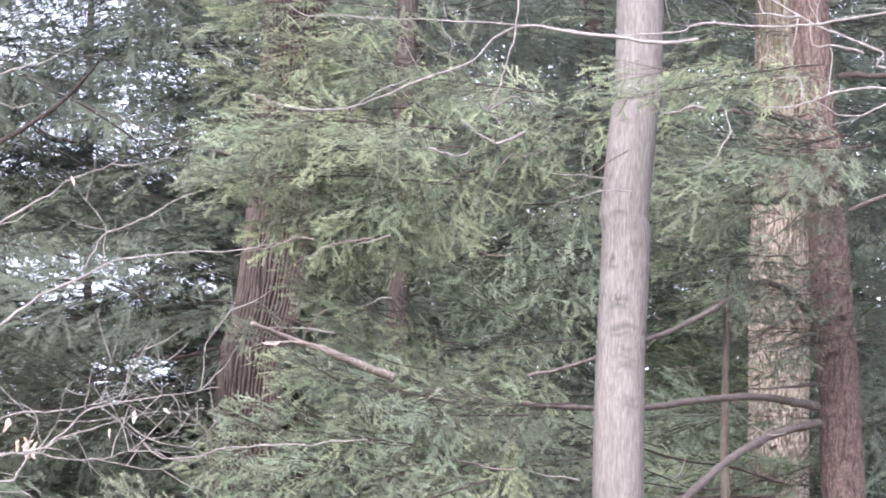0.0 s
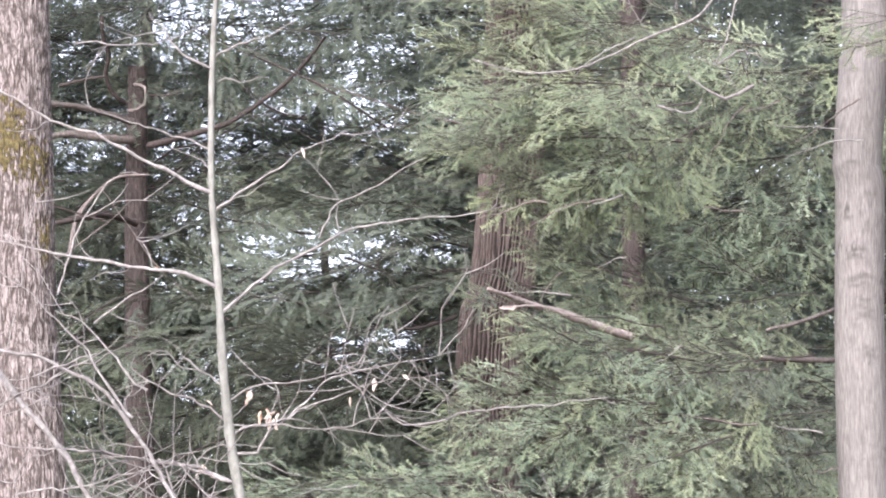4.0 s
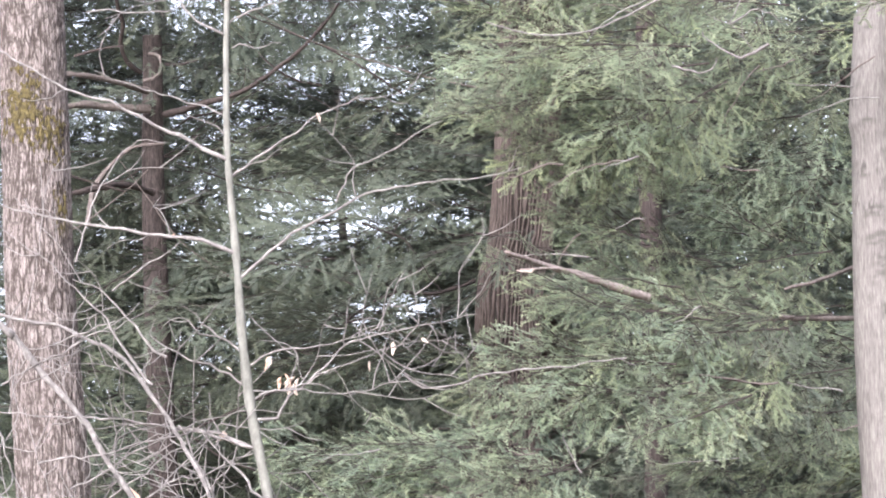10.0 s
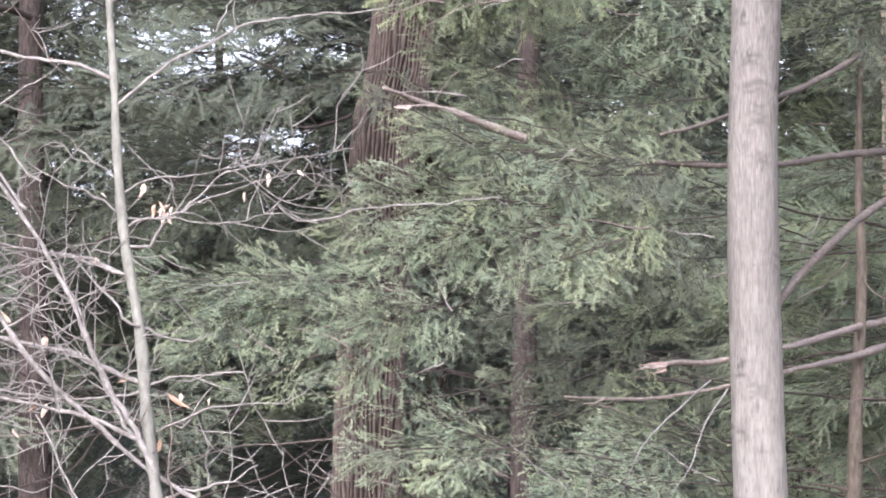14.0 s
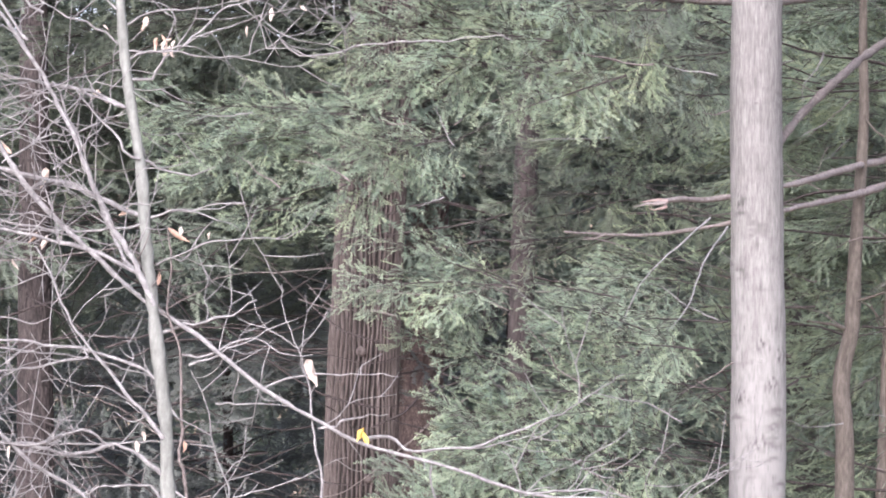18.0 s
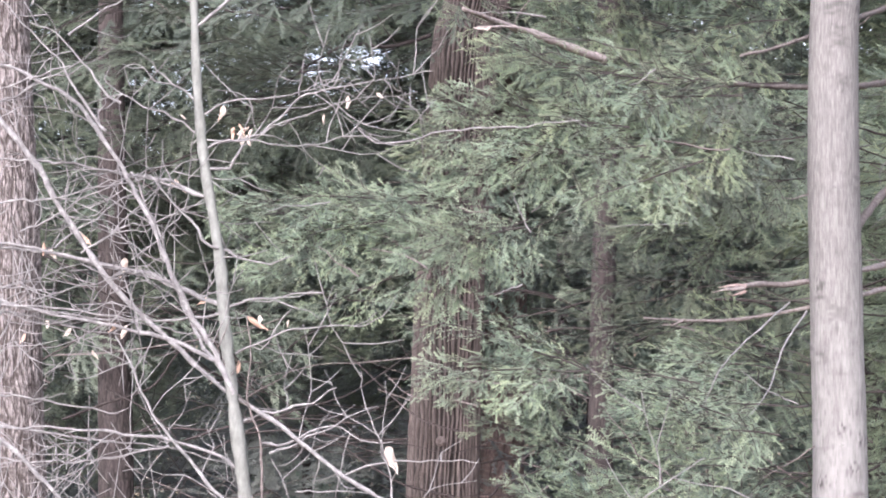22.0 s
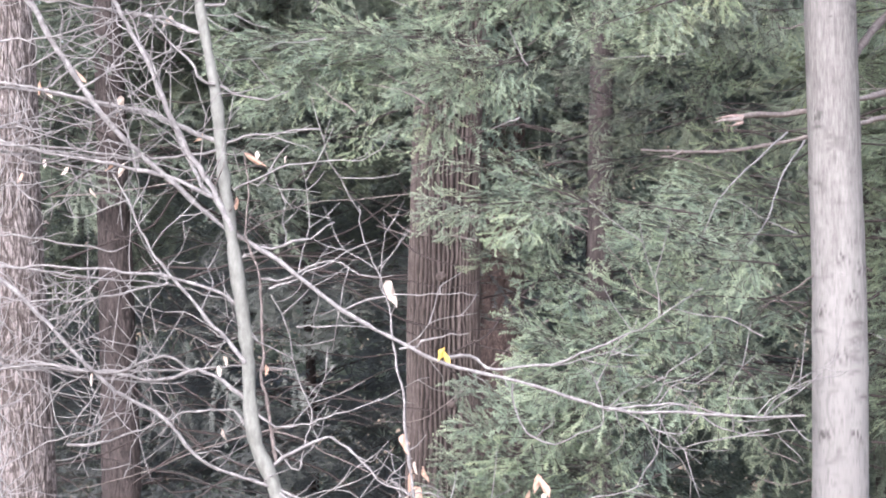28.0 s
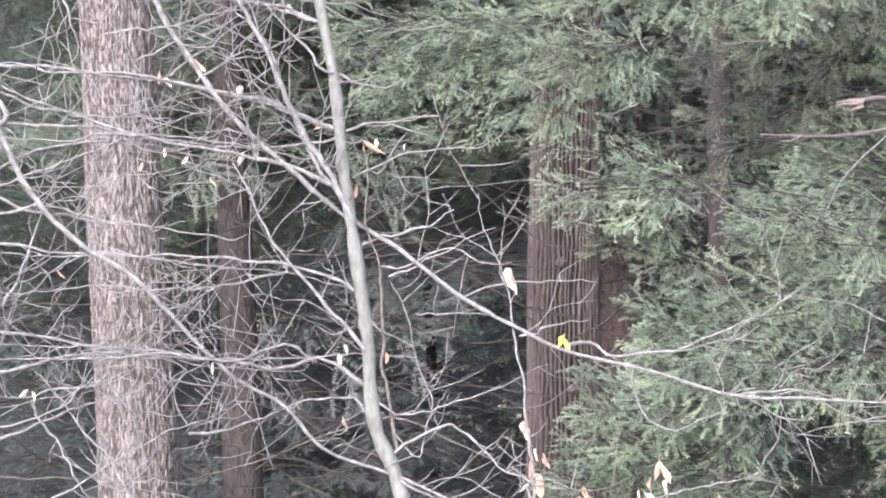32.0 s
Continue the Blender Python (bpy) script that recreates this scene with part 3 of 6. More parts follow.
def branch(tree, root, tip, width, mat, seed, tilt=-24, grade=0, full=1.0, before=False):
    """A flat hemlock branch: a thin limb from root to tip with boughs that fork off on both sides in one tilted plane."""
    rng = random.Random(seed)
    root, tip = Vector(root), Vector(tip)
    a = tip - root
    reach = a.length
    limb(tree, [root, root.lerp(tip, 0.5) + Vector((0, 0, 0.03 * reach)), root.lerp(tip, 0.9)], 0.002 + 0.002 * reach, 0.0010, M_HEM_SHADED, 5, seed, "limb")
    a.normalize()
    flat = Vector((0, 0, 1)).cross(a).normalized()
    side = Matrix.Rotation(radians(1.5 * tilt), 3, a) @ flat
    count = max(5, round(full * reach / 0.052))
    for k in range(count + 3):
        u = 0.04 + 0.96 * (k + rng.uniform(-0.3, 0.3)) / count if k < count else 1.01
        sgn = (1 if k % 2 else -1) * (0.45 if k >= count else 1)
        ang = radians(rng.uniform(30, 58) * (1 - 0.3 * u)) * sgn
        ln = 1.45 * width * (1.15 - 0.5 * u) * rng.choice([rng.uniform(0.5, 0.8), rng.uniform(0.8, 1.25)])
        way = a * math.cos(ang) + side * math.sin(ang) + Vector((0, 0, rng.gauss(-0.04, 0.22)))
        p = root.lerp(tip, min(1, u)) - a * ln * (0.85 if u > 1 else 0.65 * u) + Vector((0, rng.uniform(-0.06, 0.06), 0.12 * reach * u * (1 - u)))
        lateral = Vector((0, 0, 1)).cross(way).normalized()
        up_ = a.cross(side)
        r = math.degrees(math.atan2(-up_.dot(lateral), up_.dot(way.normalized().cross(lateral))))
        bough(tree, p, p + way.normalized() * ln, mat, grade, r + rng.gauss(0, 22), rng.uniform(0.95, 1.25), before)


# ---------------------------------------------------------------- ground
def ground():
    n = 90
    g = np.sinh(np.linspace(-6.5, 6.5, n)) * 4.5
    x, y = np.meshgrid(g, g)
    z = -0.06 + 0.05 * np.sin(x * 0.9 + 1) * np.cos(y * 0.7) * np.exp(-np.hypot(x, y) / 80)
    # made-up rise far back that blocks low sky between the boughs
    rise = np.clip((y - 46) / 75, 0, 1)
    z = z + 15 * rise * rise * (3 - 2 * rise)
    i, j = np.meshgrid(np.arange(n - 1), np.arange(n - 1), indexing="ij")
    a = i * n + j
    f = np.stack([a, a + 1, a + n + 1, a + n], -1).reshape(-1, 4)
    return tagged(new("ground", mesh_of("ground", np.stack([x, y, z], -1).reshape(-1, 3), f, M_LITTER)), "brown leaf litter on the forest floor", "ground", kind="structure")


ground()


# ---------------------------------------------------------------- trunks
def up(places, top, base=-0.1):
    """The axis of a trunk through places from low to high, carried on to the ground and up to a height."""
    p = sorted((Vector(q) for q in places), key=lambda q: q.z)
    d = (p[-1] - p[0]) / (p[-1].z - p[0].z)
    low, high = p[0] + 0.6 * d * (base - p[0].z), p[-1] + 0.7 * d * (top - p[-1].z)
    low.z, high.z = base, top
    return [tuple(low)] + [tuple(q) for q in p] + [tuple(high)]


def tree_at(p, name, label, group=""):
    return thing(name, (p[0], p[1], 0), label, "tree", group)


oak = tree_at((-1.898, 15.00, 1.792), "oak_tree", "grey oak trunk with furrowed bark and patches of moss")
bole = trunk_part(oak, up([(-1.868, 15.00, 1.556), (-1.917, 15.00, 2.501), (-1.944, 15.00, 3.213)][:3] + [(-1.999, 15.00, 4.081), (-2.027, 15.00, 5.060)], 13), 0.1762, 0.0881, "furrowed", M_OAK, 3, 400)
moss_patch(oak, bole, (-2.048, 14.85, 4.807), 0.12, 0.20, 1)
moss_patch(oak, bole, (-1.941, 14.85, 4.682), 0.07, 0.16, 2)
moss_patch(oak, bole, (-1.877, 14.90, 4.351), 0.045, 0.14, 3)
pole = tree_at((1.453, 14.00, 1.972), "maple_tree", "slender smooth grey maple trunk, slightly leaning")
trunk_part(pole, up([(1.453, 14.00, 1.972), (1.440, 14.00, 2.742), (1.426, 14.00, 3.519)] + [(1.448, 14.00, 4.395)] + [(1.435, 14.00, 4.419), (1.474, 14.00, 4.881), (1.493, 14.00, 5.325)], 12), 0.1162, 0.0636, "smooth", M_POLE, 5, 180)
for k, (at, size) in enumerate((((1.433, 13.90, 3.920), 0.016), ((1.423, 13.89, 3.276), 0.012), ((1.453, 13.89, 2.274), 0.020))):
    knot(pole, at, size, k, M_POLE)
tan = tree_at((2.797, 19.00, 4.525), "oak_tree", "pale tan oak trunk with flaky bark behind a hemlock")
trunk_part(tan, up([(2.797, 19.00, 4.038), (2.797, 19.00, 5.264), (2.818, 19.00, 6.521)], 14), 0.1815, 0.1190, "furrowed", M_TAN, 7, 260)
hem = tree_at((2.789, 17.00, 4.224), "hemlock_tree", "hemlock with reddish brown bark and long drooping green boughs", "hemlocks")
trunk_part(hem, up([(2.807, 17.00, 3.897), (2.763, 17.00, 4.609), (2.704, 17.00, 5.471), (2.655, 17.00, 6.008)], 16), 0.1171, 0.0532, "flaky", M_HEM, 8, 220)
for k, (at, size) in enumerate((((2.736, 16.87, 4.416), 0.03), ((2.798, 16.88, 4.589), 0.02), ((2.692, 16.87, 4.243), 0.018))):
    knot(hem, at, size, 20 + k, M_HEM)
ridged = tree_at((-0.108, 19.00, 2.326), "oak_tree", "dark brown oak trunk with deep vertical bark ridges")
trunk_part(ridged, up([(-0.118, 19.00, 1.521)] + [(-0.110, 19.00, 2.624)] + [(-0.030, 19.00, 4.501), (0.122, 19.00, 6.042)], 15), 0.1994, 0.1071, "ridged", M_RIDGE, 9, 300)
for k, (tree, at, size, mat) in enumerate(((ridged, (-0.125, 18.79, 2.509), 0.035, M_RIDGE), (ridged, (-0.075, 18.79, 1.844), 0.028, M_RIDGE), (tan, (2.730, 18.81, 4.223), 0.03, M_TAN), (tan, (2.699, 18.82, 6.315), 0.03, M_TAN))):
    knot(tree, at, size, 30 + k, mat)
# young stems beside the tan oak
young = tree_at((2.049, 16.00, 1.827), "young_maple", "thin crooked young tree with brown bark")
trunk_part(young, up([(2.049, 16.00, 1.827), (2.029, 16.00, 2.278), (2.073, 16.00, 2.529), (2.084, 16.00, 2.832), (2.117, 16.00, 3.440), (2.109, 16.00, 3.899)], 4.6), 0.066, 0.010, "smooth", M_YOUNG, 21, 60)
limb(young, [(2.052, 16.00, 2.517), (1.939, 15.90, 2.535), (1.853, 15.80, 2.542)], 0.010, 0.004, M_YOUNG, seed=33, name="branch")
limb(young, [(2.078, 16.00, 2.630), (2.165, 15.90, 2.662), (2.252, 15.80, 2.693)], 0.008, 0.003, M_YOUNG, seed=34, name="branch")
limb(young, [(2.120, 16.00, 3.466), (2.169, 15.90, 3.391), (2.225, 15.80, 3.356)], 0.007, 0.003, M_YOUNG, seed=35, name="branch")
young = tree_at((2.359, 17.00, 1.842), "young_maple", "thin straight young tree with brown bark")
trunk_part(young, up([(2.353, 17.00, 1.842), (2.373, 17.00, 2.589), (2.388, 17.00, 3.394)], 3.9), 0.050, 0.006, "smooth", M_YOUNG, 22, 60)

limb(young, [(2.373, 17.00, 2.589), (2.248, 16.90, 2.689), (2.102, 16.80, 2.681)], 0.006, 0.002, M_YOUNG, seed=31, name="branch")
limb(young, [(2.373, 17.00, 2.482), (2.314, 16.90, 2.609), (2.248, 16.80, 2.722)], 0.005, 0.002, M_YOUNG, seed=32, name="branch")
# ---------------------------------------------------------------- hemlocks in the shade behind
BACK = [  # places on the trunk, its width
    ([(0.227, 22.00, 2.584)] + [(0.275, 22.00, 5.404)], 0.27), ([(0.921, 24.00, 4.121)] + [(0.989, 24.00, 6.431)], 0.19), ([(-1.908, 20.00, 1.536)] + [(-1.967, 20.00, 3.425)] + [(-2.018, 20.00, 5.214)] + [(-2.017, 20.00, 6.161)], 0.235),
    ([(2.870, 25.00, 2.266)] + [(2.408, 25.00, 7.208)], 0.20), ([(-1.246, 29.00, 2.399)] + [(-1.301, 29.00, 3.767)], 0.08),
]
crowns = []
for k, (places, width) in enumerate(BACK):
    t = tree_at(places[0], "hemlock_tree", "dark reddish brown hemlock standing in deep shade", "hemlocks")
    trunk_part(t, up(places, 15 if k != 2 else 6.3), width / 2 * 1.08, width / 2 * 0.45, "flaky", M_HEM if k == 0 else M_HEM_SHADED, 40 + k, 64 if k != 2 else 130)
    crowns.append((t, places[0], width))
for k, (x, y) in enumerate(((-6.5, 24), (-3.1, 32), (0.9, 33), (3.6, 31), (6.4, 25), (5.6, 21), (-5.6, 20), (-7.5, 31), (7.5, 31))):
    t = tree_at((x, y, 0), "hemlock_tree", "dark hemlock with dense green boughs far back in the woods", "hemlocks")
    trunk_part(t, [(x, y, -0.1), (x + 0.05, y, 3), (x - 0.05, y, 8), (x, y, 14)], 0.11, 0.03, "flaky", M_HEM_SHADED, 60 + k, 40)
    crowns.append((t, (x, y, 0), 0.22))


def thicket(low, high, x0, x1, y0, y1, count, length, mat, grade, seed):
    """Boughs of the trees behind that fill a stretch of the wood; heights as slopes from the eye."""
    rng = random.Random(seed)
    for k in range(count):
        y = rng.uniform(y0, y1)
        x, z = y * (x0 + (x1 - x0) * (k + rng.random()) / count), EYE + y * rng.uniform(low, high)
        t = min(crowns, key=lambda c: abs(c[1][0] - x) + 0.5 * abs(c[1][1] - y))
        side = 1 if x > t[1][0] else -1
        a = rng.uniform(-0.9, 0.9)
        d = Vector((side * math.cos(a), -abs(math.sin(a)) - 0.15, -rng.uniform(-0.05, 0.45))).normalized() * length * rng.uniform(0.75, 1.2) / 2
        m = Vector((x, y, z))
        bough(t[0], m - d, m + d, mat, grade, rng.uniform(-50, -8) * (1 if d.x < 0 else -1), 1.3)


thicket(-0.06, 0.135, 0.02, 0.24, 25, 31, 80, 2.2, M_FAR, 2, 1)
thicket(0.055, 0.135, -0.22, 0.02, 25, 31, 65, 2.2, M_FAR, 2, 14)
thicket(-0.06, 0.06, -0.22, 0.03, 25, 31, 80, 2.2, M_DEEP, 2, 15)
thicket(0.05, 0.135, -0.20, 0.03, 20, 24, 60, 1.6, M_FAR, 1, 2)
thicket(-0.05, 0.055, -0.20, 0.03, 20, 24, 52, 1.6, M_DEEP, 1, 16)
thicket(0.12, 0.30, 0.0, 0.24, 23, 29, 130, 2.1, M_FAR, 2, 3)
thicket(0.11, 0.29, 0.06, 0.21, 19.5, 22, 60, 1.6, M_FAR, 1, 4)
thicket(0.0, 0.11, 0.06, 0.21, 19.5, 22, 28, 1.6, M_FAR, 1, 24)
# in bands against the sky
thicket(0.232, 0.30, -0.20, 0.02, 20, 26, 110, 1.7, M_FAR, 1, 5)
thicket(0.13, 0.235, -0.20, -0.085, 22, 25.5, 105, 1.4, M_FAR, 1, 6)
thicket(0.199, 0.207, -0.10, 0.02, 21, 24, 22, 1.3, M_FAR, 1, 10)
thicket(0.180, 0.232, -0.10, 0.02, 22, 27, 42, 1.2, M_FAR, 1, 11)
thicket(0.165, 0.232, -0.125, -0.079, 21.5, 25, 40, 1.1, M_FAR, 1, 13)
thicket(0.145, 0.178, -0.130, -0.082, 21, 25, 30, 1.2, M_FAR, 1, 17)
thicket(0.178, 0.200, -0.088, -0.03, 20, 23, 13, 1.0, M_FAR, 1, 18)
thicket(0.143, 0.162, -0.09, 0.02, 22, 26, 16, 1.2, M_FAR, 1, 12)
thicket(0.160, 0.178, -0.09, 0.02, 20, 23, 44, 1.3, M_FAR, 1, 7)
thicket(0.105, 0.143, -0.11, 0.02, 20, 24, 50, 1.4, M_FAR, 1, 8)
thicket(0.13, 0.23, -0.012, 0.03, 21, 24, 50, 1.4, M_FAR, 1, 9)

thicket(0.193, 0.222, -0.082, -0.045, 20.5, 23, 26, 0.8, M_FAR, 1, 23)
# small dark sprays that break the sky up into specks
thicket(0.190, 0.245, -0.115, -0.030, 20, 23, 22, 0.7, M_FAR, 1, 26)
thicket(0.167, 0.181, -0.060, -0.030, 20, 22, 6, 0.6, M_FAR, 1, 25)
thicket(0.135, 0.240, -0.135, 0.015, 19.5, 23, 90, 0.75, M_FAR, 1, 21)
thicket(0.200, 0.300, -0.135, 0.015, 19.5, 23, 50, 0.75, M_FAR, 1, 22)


def far_woods():
    """The wood beyond, too far to tell its trees apart: drooping fronds of blades."""
    rng = np.random.default_rng(77)
    n, per = 9000, 44
    y = rng.uniform(35, 44, n)
    side = rng.random(n) < 0.62
    tx = np.where(side, rng.uniform(-0.30, 0.30, n), rng.uniform(0.0, 0.30, n))
    tz = np.where(side, rng.uniform(-0.05, 0.135, n), rng.uniform(0.12, 0.32, n))
    c = np.stack([tx * y, y, EYE + tz * y], -1)
    u, w = rng.random((n, per)), rng.normal(0, 1, (n, per))
    a = np.where(rng.random(n) < 0.5, 0, np.pi) + rng.normal(0, 0.5, n)
    out = 1.5 * u
    p = c[:, None] + np.stack([np.cos(a)[:, None] * out + 0.10 * w, -np.abs(np.sin(a))[:, None] * out + 0.1 * rng.normal(0, 1, (n, per)), -0.35 * out * u - 0.09 * np.abs(w) + 0.05 * rng.normal(0, 1, (n, per))], -1)
    d = rng.normal(0, 1, (n, per, 3)) * [1, 0.4, 0.6] + [0, 0, -0.5]
    d *= 0.13 / np.linalg.norm(d, axis=-1, keepdims=True)
    s = np.cross(d, [0, 1, 0.2]) * 0.15
    v = np.stack([p - s, p + s, p + d], 2).reshape(-1, 3)
    tone = np.repeat(rng.random(n), per * 3)
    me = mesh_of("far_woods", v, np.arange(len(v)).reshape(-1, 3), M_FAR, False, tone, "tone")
    tagged(new("far_woods", me), "dense dark green hemlock wood far behind", "woods", kind="stuff")


far_woods()
# unseen upper boughs above the view, which shade the wood as well
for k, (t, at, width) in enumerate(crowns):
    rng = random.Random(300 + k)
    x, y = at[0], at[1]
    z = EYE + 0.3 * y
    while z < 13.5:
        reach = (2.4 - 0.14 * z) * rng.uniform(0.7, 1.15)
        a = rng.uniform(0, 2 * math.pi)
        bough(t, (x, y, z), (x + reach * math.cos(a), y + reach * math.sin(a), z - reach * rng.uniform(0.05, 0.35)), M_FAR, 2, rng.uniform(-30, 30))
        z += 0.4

# ---------------------------------------------------------------- boughs of the hemlocks in front
front = tree_at((0.605, 16.50, 3.445), "hemlock_tree", "hemlock with layered pale green boughs hanging over the edge", "hemlocks")
trunk_part(front, up([(0.622, 16.50, 2.795), (0.643, 16.50, 3.706)] + [(0.649, 16.50, 4.788)], 14), 0.0620, 0.0290, "flaky", M_HEM_SHADED, 71, 80)
layer(hem, (1.726, 15.40, 5.571), (2.155, 15.40, 4.667), 7, 1.0, 190, M_GREEN, 0, 0.5, 3)
bough(hem, (1.894, 13.70, 5.030), (1.139, 13.20, 4.751), M_GREEN, 0, -20, before=True)
bough(hem, (1.782, 13.70, 4.935), (1.299, 13.30, 4.714), M_GREEN, 0, -35, before=True)
bough(hem, (2.758, 16.00, 5.197), (2.001, 15.00, 4.880), M_GREEN, 0, -25)
bough(hem, (2.759, 16.00, 5.303), (1.759, 15.00, 4.799), M_GREEN, 0, -10)
fan(hem, [(2.186, 16.00, 5.206), (2.251, 16.00, 5.129), (2.316, 16.00, 5.184), (2.420, 16.00, 5.240), (2.498, 16.00, 5.216), (2.239, 16.00, 5.023), (2.368, 16.00, 5.053), (2.472, 16.00, 5.004), (2.135, 16.00, 4.968), (2.290, 16.00, 5.262), (2.550, 16.00, 5.112)], 0.42, M_GREEN, 31, 1, (-8, 14))
fan(hem, [(2.189, 16.40, 4.810), (2.269, 16.40, 4.732), (2.348, 16.40, 4.788), (2.190, 16.40, 4.569), (2.296, 16.40, 4.492), (2.375, 16.40, 4.388), (2.454, 16.40, 4.337), (2.217, 16.40, 4.331), (2.165, 16.40, 4.224), (2.322, 16.40, 4.281), (2.507, 16.40, 4.445), (2.401, 16.40, 4.709), (2.454, 16.40, 4.577)], 0.38, M_GREEN, 32, 2, (-8, 16))
fan(hem, [(2.133, 16.20, 5.652), (2.213, 16.20, 5.601), (2.292, 16.20, 5.630), (2.160, 16.20, 5.707), (2.266, 16.20, 5.548)], 0.34, M_GREEN, 33, 1, (-8, 12))
fan(hem, [(2.276, 19.90, 4.838), (2.373, 19.90, 4.585), (2.469, 19.90, 4.332), (2.280, 19.90, 4.168), (2.534, 19.90, 4.143), (2.596, 19.90, 4.463), (2.402, 19.90, 5.099), (2.278, 19.90, 4.454), (2.659, 19.90, 4.656), (2.306, 19.90, 5.032), (2.499, 19.90, 4.844), (2.344, 19.90, 4.012)], 0.75, M_PALE, 34, 2, (-8, 16), 1)
bough(hem, (2.812, 16.00, 5.544), (2.129, 15.40, 5.353), M_GREEN, 0, -15)
# the small ragged bough below
layer(hem, (2.031, 18.00, 4.299), (2.673, 18.00, 1.857), 30, 1.0, 190, M_GREEN, 1, 0.8, 11)
layer(hem, (1.979, 17.30, 4.249), (2.623, 17.30, 1.793), 40, 0.9, 192, M_PALE, 0, 0.5, 19)
layer(hem, (2.351, 20.60, 5.621), (2.852, 20.60, 4.173), 18, 1.2, 190, M_GREEN, 1, 0.8, 12)
# before its own trunk
branch(front, (0.980, 15.90, 3.290), (0.420, 15.60, 3.230), 0.20, M_MID, 93, -24, 0, 0.9)
branch(front, (1.000, 15.90, 3.100), (0.420, 15.60, 3.010), 0.22, M_MID, 91, -28, 0, 1.0)
branch(front, (0.980, 15.80, 2.900), (0.420, 15.50, 2.800), 0.22, M_MID, 92, -30, 0, 1.0)
# the upper layers
branch(hem, (0.786, 13.75, 4.661), (-0.246, 13.40, 4.401), 0.36, M_GREEN, 2, -22)
branch(hem, (0.564, 14.15, 4.897), (-0.227, 13.80, 4.711), 0.3, M_GREEN, 3, -18)
branch(hem, (0.726, 13.55, 4.463), (-0.264, 13.20, 4.360), 0.36, M_GREEN, 4, -26)
branch(hem, (0.663, 13.65, 4.386), (-0.057, 13.30, 4.213), 0.34, M_GREEN, 5, -30)
branch(hem, (0.856, 13.85, 4.614), (0.198, 13.50, 4.158), 0.38, M_GREEN, 6, -32)
branch(hem, (0.297, 14.35, 4.974), (-0.158, 14.00, 4.950), 0.3, M_GREEN, 7, -15)
branch(hem, (0.707, 13.45, 4.662), (-0.089, 13.10, 4.560), 0.36, M_GREEN, 8, -28)
branch(hem, (1.442, 15.05, 5.084), (0.701, 14.70, 4.925), 0.4, M_GREEN, 9, -24)
branch(hem, (1.469, 15.15, 4.933), (0.769, 14.80, 4.728), 0.4, M_GREEN, 10, -28)
branch(hem, (1.418, 14.95, 4.695), (0.661, 14.60, 4.522), 0.42, M_PALE, 11, -30)
branch(hem, (1.420, 15.05, 4.520), (0.706, 14.70, 4.374), 0.4, M_PALE, 12, -24)
branch(hem, (1.166, 14.55, 5.070), (0.273, 14.20, 5.010), 0.4, M_GREEN, 13, -24)
branch(hem, (1.249, 15.25, 4.663), (0.735, 14.90, 4.266), 0.36, M_PALE, 14, -35)
branch(hem, (0.439, 14.55, 5.302), (-0.143, 14.20, 5.189), 0.3, M_GREEN, 15, -24)
branch(hem, (0.585, 14.75, 5.469), (-0.219, 14.40, 5.373), 0.34, M_GREEN, 16, -24)
branch(hem, (0.662, 14.25, 5.105), (-0.091, 13.90, 4.959), 0.26, M_GREEN, 17, -22)
# the middle layers
branch(front, (0.481, 13.75, 4.021), (0.113, 13.40, 4.196), 0.2, M_GREEN, 19, -34)
branch(front, (0.519, 13.65, 3.947), (0.118, 13.30, 3.993), 0.22, M_GREEN, 20, -28)
branch(front, (0.301, 12.95, 3.602), (-0.151, 12.60, 3.751), 0.17, M_GREEN, 21, -30)
branch(front, (0.596, 12.65, 3.609), (0.192, 12.30, 3.592), 0.12, M_GREEN, 22, -28)
branch(front, (0.517, 13.25, 3.612), (0.025, 12.90, 3.601), 0.2, M_GREEN, 23, -22)
branch(front, (0.765, 13.85, 3.897), (0.192, 13.50, 3.940), 0.3, M_GREEN, 24, -30)
branch(front, (1.412, 15.05, 4.325), (0.748, 14.70, 4.206), 0.36, M_PALE, 25, -26)
branch(front, (1.284, 14.25, 3.986), (0.589, 13.90, 3.799), 0.36, M_GREEN, 26, -28)
branch(front, (0.590, 13.15, 3.395), (-0.203, 12.80, 3.386), 0.2, M_GREEN, 27, -24)
branch(front, (0.540, 13.05, 3.258), (-0.233, 12.70, 3.282), 0.26, M_GREEN, 28, -30)
branch(front, (1.055, 13.75, 3.609), (0.285, 13.40, 3.469), 0.4, M_GREEN, 29, -30)
branch(front, (1.395, 15.05, 3.890), (0.663, 14.70, 3.736), 0.4, M_PALE, 30, -26)
branch(front, (0.925, 13.55, 3.367), (0.175, 13.20, 3.370), 0.32, M_GREEN, 31, -24)
branch(front, (1.383, 15.05, 3.602), (0.654, 14.70, 3.456), 0.4, M_GREEN, 32, -28)
branch(front, (1.371, 15.05, 3.293), (0.669, 14.70, 3.199), 0.4, M_GREEN, 33, -24)
